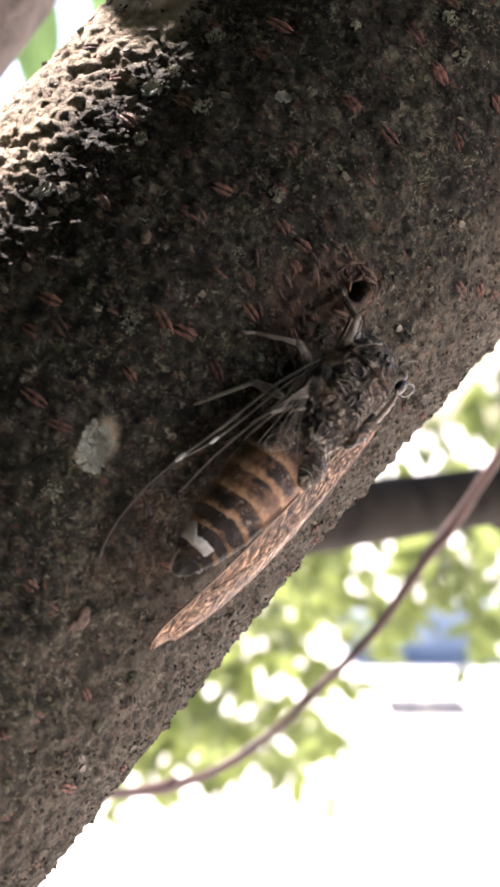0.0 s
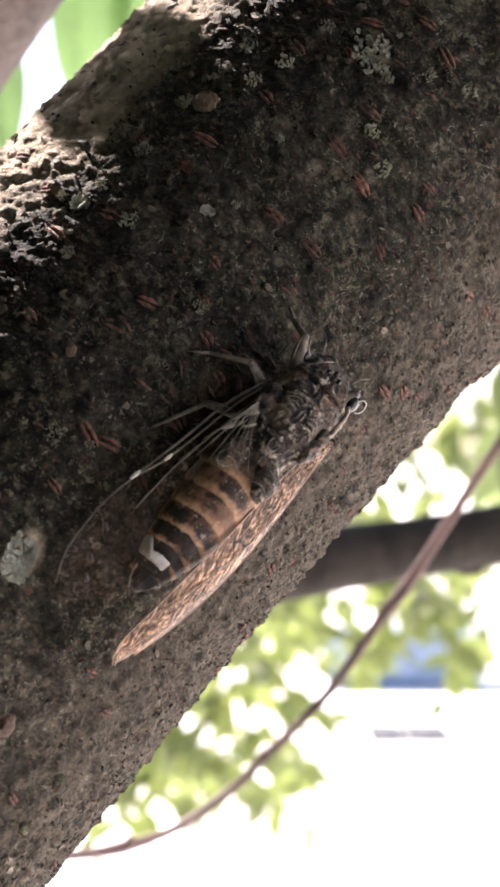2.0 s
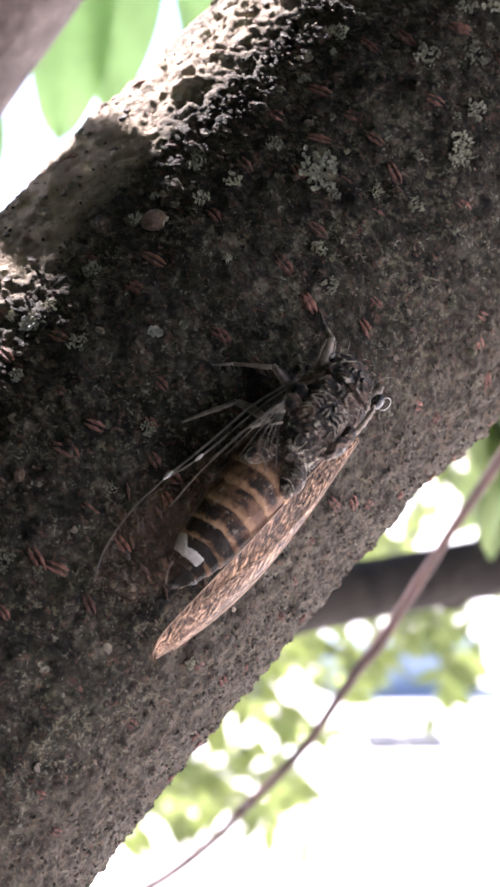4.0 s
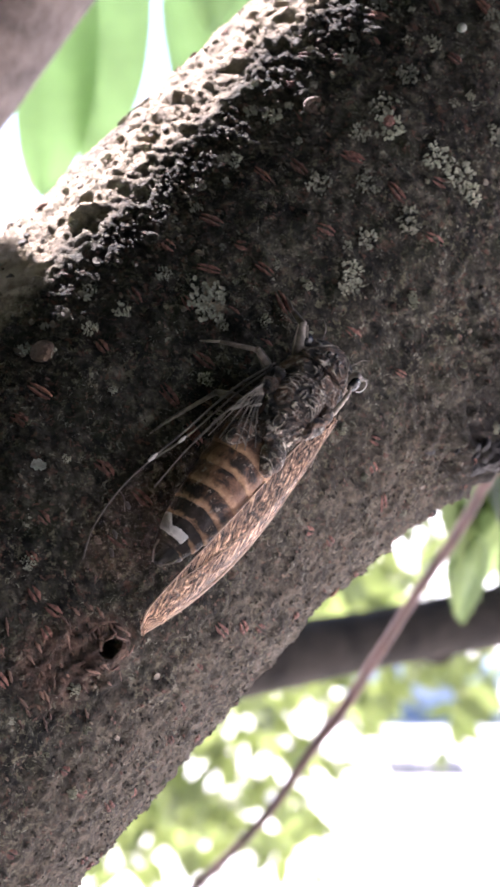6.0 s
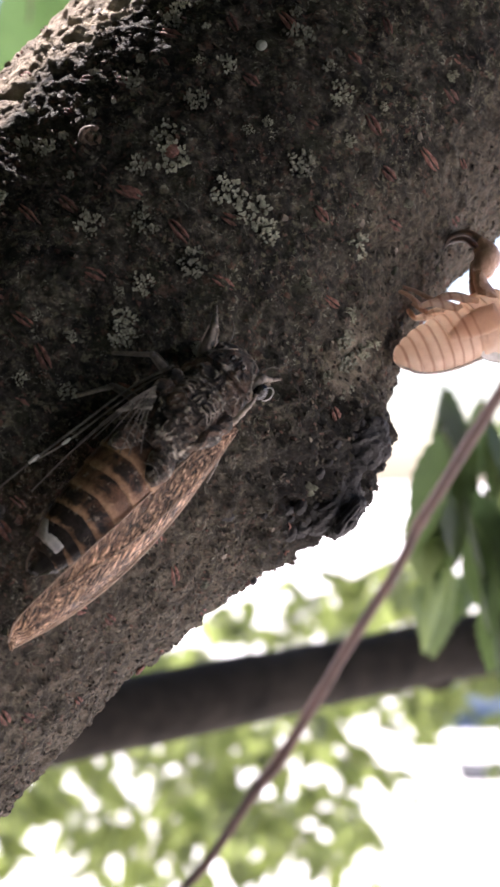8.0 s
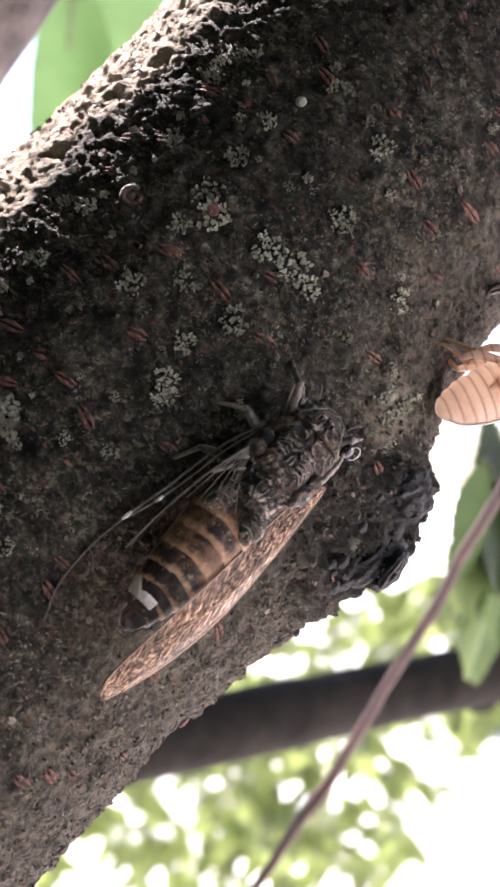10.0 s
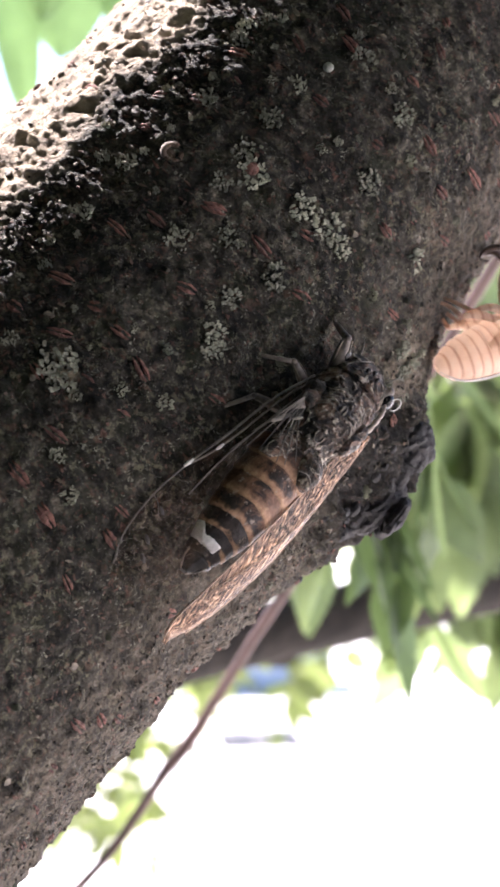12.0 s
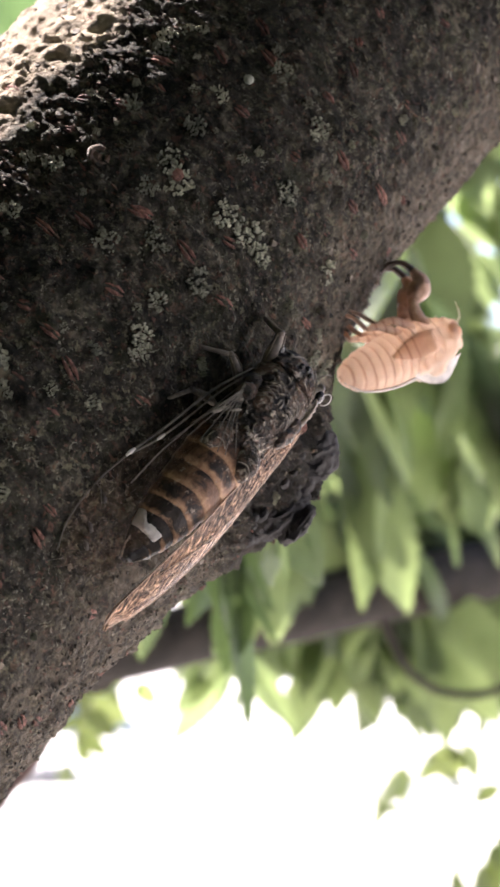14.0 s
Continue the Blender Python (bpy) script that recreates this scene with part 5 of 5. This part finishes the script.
def foliage():
    rnd = random.Random(11)
    # the shoots that hang behind the grey branch
    for i in range(76):
        x = 19 + 28 * ((i * 0.618) % 1.0)
        y = 36 + 1.08 * x + rnd.uniform(1, 26)
        z = (7.0 + 27 * ((i * 0.382 + 0.17) % 1.0) ** 1.3) * (y + 19) / 85
        if gap(x, y, z):
            continue
        spray("leafy_shoot", "green toothed leaves hanging on a thin shoot", (x, y, z), (rnd.uniform(-0.1, 1), rnd.uniform(-0.3, 0.5), rnd.uniform(-0.5, 0.1)), rnd.uniform(8, 13), 10, 50 + i, NEAR, (0.65, 1.15), 58)
    # lower ones, close behind the grey branch
    for i in range(64):
        x = 18.5 + 22 * ((i * 0.618 + 0.3) % 1.0)
        y = 33 + 1.08 * x + rnd.uniform(1, 15)
        z = ((4.0 if x < 22 else 0.5) + 8 * ((i * 0.7549) % 1.0)) * (y + 19) / 64
        if gap(x, y, z):
            continue
        spray("leafy_shoot", "pale green toothed leaves hanging on a thin shoot", (x, y, z), (rnd.uniform(-0.2, 1), rnd.uniform(-0.2, 0.4), rnd.uniform(-0.5, 0.0)), 6, 8, 400 + i, NEAR, (0.6, 1.0), 48)
    # some that hang before it
    for i, p in enumerate(((21.5, 49, 8.0), (27.5, 54, 9.5))):
        spray("leafy_shoot", "dark green leaves hanging before a grey branch", p, (0.5, 0.1, -0.8), 5, 5, 110 + i, NEAR, (0.7, 0.95), 16)
    # small near shoots that hang before the grey branch
    for i in range(7):
        x, y = 9.2 + 2.6 * ((i * 0.618) % 1.0), 17.5 + 7 * rnd.random()
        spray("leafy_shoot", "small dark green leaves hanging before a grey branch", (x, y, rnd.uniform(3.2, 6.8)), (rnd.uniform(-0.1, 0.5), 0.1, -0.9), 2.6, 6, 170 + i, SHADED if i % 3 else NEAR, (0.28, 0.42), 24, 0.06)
    # the outermost shoots, some of them before the grey branch
    for i in range(5):
        u, d = 0.15 + 0.08 * ((i * 0.618) % 1.0), rnd.uniform(64, 96)
        spray("leafy_shoot", "green leaves hanging about a grey branch", (4.4 + u * d, d - 18.7, 4.1 + d * rnd.uniform(-0.07, 0.07)), (rnd.uniform(-0.2, 0.6), 0.1, -0.8), 5, 5, 130 + i, NEAR, (0.45, 0.7), 26)
    # a curtain of leaves behind the knot
    for i in range(14):
        k = 2.3
        x = 2.5 + k * (6.65 + 4.9 * ((i * 0.618) % 1.0))
        z = 3.9 + k * (rnd.uniform(0.7, 1.5) if x < 19 else rnd.uniform(2.1, 5.1))
        if gap(x, k * 28 - 19, z):
            continue
        spray("leafy_shoot", "small green leaves on a thin hanging shoot", (x, k * (25 + 6 * rnd.random()) - 19, z), (rnd.uniform(0, 0.8), 0.1, -0.7), 3.2, 6, 800 + i, NEAR, (0.55, 0.85), 24, 0.09)
    for i in range(26):
        x = rnd.uniform(26, 40)
        spray("leafy_shoot", "pale green toothed leaves hanging on a thin shoot", (x, 34 + 1.08 * x + rnd.uniform(0, 9), rnd.uniform(-4.5, 2.5)), (rnd.uniform(-0.6, 0.6), 0.1, -0.2), 6, 7, 700 + i, NEAR, (0.5, 0.95), 42)
    # sunlit shoots farther off, below the branches
    for i in range(150):
        y = rnd.uniform(150, 230)
        k = y / 200
        x = -42 + 76 * ((i * 0.618) % 1.0) ** 1.15
        low = -15 - 18 * rnd.random() if x > 8 else -20 - 32 * rnd.random()
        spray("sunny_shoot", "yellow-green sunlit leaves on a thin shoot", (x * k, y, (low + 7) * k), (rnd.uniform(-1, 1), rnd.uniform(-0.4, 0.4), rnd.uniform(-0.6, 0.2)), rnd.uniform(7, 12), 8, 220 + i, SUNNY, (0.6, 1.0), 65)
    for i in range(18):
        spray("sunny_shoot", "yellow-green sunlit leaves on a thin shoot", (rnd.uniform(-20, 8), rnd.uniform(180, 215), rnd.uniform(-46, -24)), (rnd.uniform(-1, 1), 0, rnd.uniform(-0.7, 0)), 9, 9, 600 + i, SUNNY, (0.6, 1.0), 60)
    for i, (x, y, z) in enumerate(((30, 200, 6), (36, 210, 2), (26, 190, 1), (33, 190, 8), (67, 150, -25), (71, 150, -30), (69, 145, -34), (74, 148, -37), (71, 150, -41), (66, 150, -38))):
        spray("sunny_shoot", "yellow-green sunlit leaves on a thin shoot", (x, y, z), (rnd.uniform(-1, 1), 0, -0.3), 12, 12, 160 + i, SUNNY, (0.7, 1.1), 60)


def broad_leaf(k, tip, top, wide, material):
    """One broad leaf, hanging from its stalk at top down to its tip."""
    rnd = random.Random(k)
    top, tip = Vector(top), Vector(tip)
    down = (tip - top).normalized()
    side = Vector((0, 1, 0)).cross(down).normalized()
    root = thing("broad_leaf", "broad bright green leaf lit through by the sun", "leaf", "broad leaves", Matrix.Translation(top * CM))
    bm = bmesh.new()
    rows = []
    for i in range(17):
        q = i / 16
        w = max(0.04, wide * math.sin(math.pi * min(1, 0.06 + 0.94 * q) ** 0.9) ** 0.55 * (1 + 0.03 * math.sin(9 * q + k)))
        c = down * (tip - top).length * q + Vector((0, 1.2 * math.sin(2.2 * q), 0))
        rows.append([bm.verts.new(c + side * u * w + Vector((0, 0.25 * abs(u) * w + 0.1 * math.sin(6 * q + 4 * u), 0))) for u in (-1, -0.66, -0.33, 0, 0.33, 0.66, 1)])
    for a, b in zip(rows, rows[1:]):
        for j in range(6):
            bm.faces.new((a[j], a[j + 1], b[j + 1], b[j]))
    part("blade", bm, material, root)
    bm = bmesh.new()
    tube(bm, [-down * 2.5, Vector((0, 0, 0)), down * 2 + Vector((0, 0.15, 0))], [0.11, 0.09, 0.05], 8)
    part("stalk", bm, STALK, root)


def broad_leaves():
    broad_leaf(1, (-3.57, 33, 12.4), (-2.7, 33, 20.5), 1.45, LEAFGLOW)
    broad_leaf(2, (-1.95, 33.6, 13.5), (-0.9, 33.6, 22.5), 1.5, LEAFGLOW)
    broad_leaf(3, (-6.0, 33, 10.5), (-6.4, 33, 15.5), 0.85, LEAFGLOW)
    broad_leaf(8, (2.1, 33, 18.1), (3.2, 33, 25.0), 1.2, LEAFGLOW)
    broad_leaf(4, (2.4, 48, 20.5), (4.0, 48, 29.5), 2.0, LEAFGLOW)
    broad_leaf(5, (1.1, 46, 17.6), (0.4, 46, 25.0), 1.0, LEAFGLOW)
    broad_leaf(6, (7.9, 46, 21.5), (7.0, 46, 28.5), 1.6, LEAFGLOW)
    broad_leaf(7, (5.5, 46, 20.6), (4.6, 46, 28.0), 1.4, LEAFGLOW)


broad_leaves()
foliage()


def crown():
    """The tree's crown, added unseen to block light: dense overhead and behind, open towards the sun and the yard."""
    rnd = random.Random(21)
    verts, faces = [], []
    def add_leaf(p, way, ln, wd):
        a = Vector((rnd.gauss(0, 1), rnd.gauss(0, 1), rnd.gauss(0, 0.6))).normalized()
        b = a.cross(way + Vector((rnd.gauss(0, 0.4), rnd.gauss(0, 0.4), rnd.gauss(0, 0.4)))).normalized()
        i = len(verts)
        verts.extend((p + a * u * ln + b * v * wd - Vector((0, 0, abs(u) * 0.8))) * CM for u, v in ((-1, 0), (-0.4, -0.9), (0.4, -0.8), (1, 0), (0.4, 0.8), (-0.4, 0.9)))
        faces.append(tuple(range(i, i + 6)))

    heavy = Vector((-0.58, -0.56, 0.59)).normalized()
    # the nearest twig of it, whose leaves break the sun on the branch
    for low, high, count in ((-9.0, -2.0, 9), (11.6, 19.0, 16)):
        for _ in range(count):
            add_leaf(on(rnd.uniform(low, high), rnd.uniform(-75, -30)) + SUN * rnd.uniform(21, 30), SUN, rnd.uniform(1.3, 1.9), rnd.uniform(0.7, 1.1))
    for s, th in ((3.15, -36), (3.15, -46), (3.15, -56), (4.0, -34), (4.1, -45), (4.2, -56), (3.7, -25), (3.6, -29)):
        add_leaf(on(s, th) + SUN * rnd.uniform(18, 22), SUN, 0.75, 0.42)
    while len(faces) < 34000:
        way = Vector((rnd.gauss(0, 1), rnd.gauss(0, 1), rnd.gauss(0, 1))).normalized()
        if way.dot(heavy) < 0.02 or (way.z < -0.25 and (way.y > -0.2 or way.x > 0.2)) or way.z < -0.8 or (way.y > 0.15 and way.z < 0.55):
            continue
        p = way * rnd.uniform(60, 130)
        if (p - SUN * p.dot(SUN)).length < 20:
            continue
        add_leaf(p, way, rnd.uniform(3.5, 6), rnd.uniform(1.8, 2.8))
    # added leaves behind, out of view, which keep the ground there in the shade
    while len(faces) < 48000:
        p = Vector((rnd.uniform(-420, 420), rnd.uniform(-520, -40), 110 + 90 * rnd.random()))
        if p.length > 560 or (p - SUN * p.dot(SUN)).length < 45:
            continue
        add_leaf(p, Vector((0, 0, 1)), rnd.uniform(7, 13), rnd.uniform(4, 6))
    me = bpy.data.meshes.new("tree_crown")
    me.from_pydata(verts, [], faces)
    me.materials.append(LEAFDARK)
    tagged(new("tree_crown", me), "thick dark green leaves, unseen, added all round to block light", "foliage", kind="stuff")


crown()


# ---- ground and far things ----
def ground():
    bm = bmesh.new()
    bmesh.ops.create_grid(bm, x_segments=2, y_segments=2, size=40000)
    ob = new("ground", mesh_of("ground", bm, CONCRETE, False))
    ob.location.z = -1.6
    tagged(ob, "pale sunlit concrete yard", "ground", kind="structure")
    for x, wide in ((82, 21), (105.5, 24)):
        bm = bmesh.new()
        bmesh.ops.create_cube(bm, size=1.0)
        for v in bm.verts:
            v.co = Vector((v.co.x * wide + x, v.co.y * 58 + 882, v.co.z * 1.2 - 160 + 0.5))
        bmesh.ops.bevel(bm, geom=bm.edges[:], offset=0.3, segments=1)
        ob = part("drain_grate", bm, DRAIN, None, "dark slotted drain grate in pale concrete")
        tagged(ob, category="drain", group="drain grates in the yard")
    bm = bmesh.new()
    bmesh.ops.create_cube(bm, size=1.0)
    for v in bm.verts:
        v.co = Vector((v.co.x * 900 + 60, v.co.y * 16 + 800, v.co.z * 3 - 158.5))
    bmesh.ops.bevel(bm, geom=bm.edges[:], offset=1.0, segments=2)
    tagged(part("kerb", bm, CONCRETE, None, "low pale concrete kerb"), category="kerb", kind="structure")


def blue_bin():
    root = thing("storage_bin", "blue plastic storage bin with a lid in the yard", "bin", m=Matrix.Translation((1.09, 10.8, -1.6)))
    for name, size, z in (("body", (108, 60, 29), 14.5), ("lid", (114, 66, 6), 32)):
        bm = bmesh.new()
        bmesh.ops.create_cube(bm, size=1.0)
        for v in bm.verts:
            k = 0.94 if name == "body" and v.co.z < 0 else 1.0
            v.co = Vector((v.co.x * size[0] * k, v.co.y * size[1] * k, v.co.z * size[2] + z))
        bmesh.ops.bevel(bm, geom=bm.edges[:], offset=2.0, segments=3)
        part(name, bm, BLUE, root)
    bm = bmesh.new()
    tube(bm, smooth_line([(-14, -34, 28), (-10, -38, 24), (10, -38, 24), (14, -34, 28)], 4), 1.2, 8)
    part("handle", bm, BLUE, root)


ground()
blue_bin()


# ---- movement ----
# seconds, centimetres along the branch, degrees round it, heading, roll
TRAIL = [
    (0.0, -0.110, 30.12, 5.27, -5.0),
    (0.5, 0.108, 28.70, 5.09, -4.4),
    (1.0, 0.238, 27.86, 5.04, -4.0),
    (1.5, 0.570, 24.99, 5.75, -6.0),
    (2.0, 0.733, 22.84, 5.20, -6.7),
    (2.2, 0.790, 22.55, 5.15, -7.0),
    (4.5, 2.750, 17.68, 6.31, -5.6),
    (5.0, 3.245, 15.50, 7.00, -7.5),
    (5.5, 3.700, 13.78, 5.61, -11.1),
    (6.0, 4.138, 14.18, 6.84, -9.0),
    (6.5, 4.699, 16.46, 3.49, -5.7),
    (7.0, 5.090, 20.72, 3.41, -1.6),
    (7.5, 5.554, 25.33, 3.20, 5.1),
    (8.0, 5.649, 26.06, 3.22, 4.9),
    (8.5, 6.003, 31.78, 1.60, 15.0),
    (8.7, 5.970, 32.60, 2.20, 13.0),
    (10.8, 6.055, 32.13, 3.27, 3.8),
    (11.0, 6.057, 32.35, 3.30, 4.0),
    (11.5, 6.077, 32.54, 3.08, 4.2),
    (12.0, 6.093, 33.08, 3.07, 4.9),
    (12.5, 6.105, 33.29, 3.09, 4.6),
    (13.0, 6.109, 33.49, 2.90, 5.3),
    (13.5, 6.112, 33.52, 2.90, 5.5),
    (14.0, 6.312, 34.13, 3.31, 6.0),
]


def cicada_pose(s, th, heading, roll):
    a, h, r = radians(th), radians(heading), radians(roll)
    n = U * math.cos(a) + V * math.sin(a)
    across = V * math.cos(a) - U * math.sin(a)
    ahead = D * math.cos(h) - across * math.sin(h)
    left = n.cross(ahead)
    up = n * math.cos(r) + left * math.sin(r)
    left = up.cross(ahead)
    m = Matrix((ahead, left, up)).transposed().to_4x4()
    return Matrix.Translation((O + D * s + n * 2.96) * CM) @ m @ pose(0, -0.0047, 0.0004, -20, 0, -6.6)


def motions():
    walk(CICADA, [(t, cicada_pose(s, th, h, r)) for t, s, th, h, r in TRAIL])
    # the legs step while it walks and rest when it stops
    for i, (key, ob) in enumerate(LEGS.items()):
        root = ob.location.copy()
        rows = []
        for k in range(29):
            t = k * 0.5
            going = 1.0 if t <= 8.5 else 0.15
            swing = going * 9 * math.sin(t * 4.6 + (math.pi if (i % 3 + (i > 2)) % 2 else 0))
            rows.append((t, Matrix.Translation(root) @ pose(0, 0, 0, 0, 0, swing)))
        walk(ob, rows)


motions()
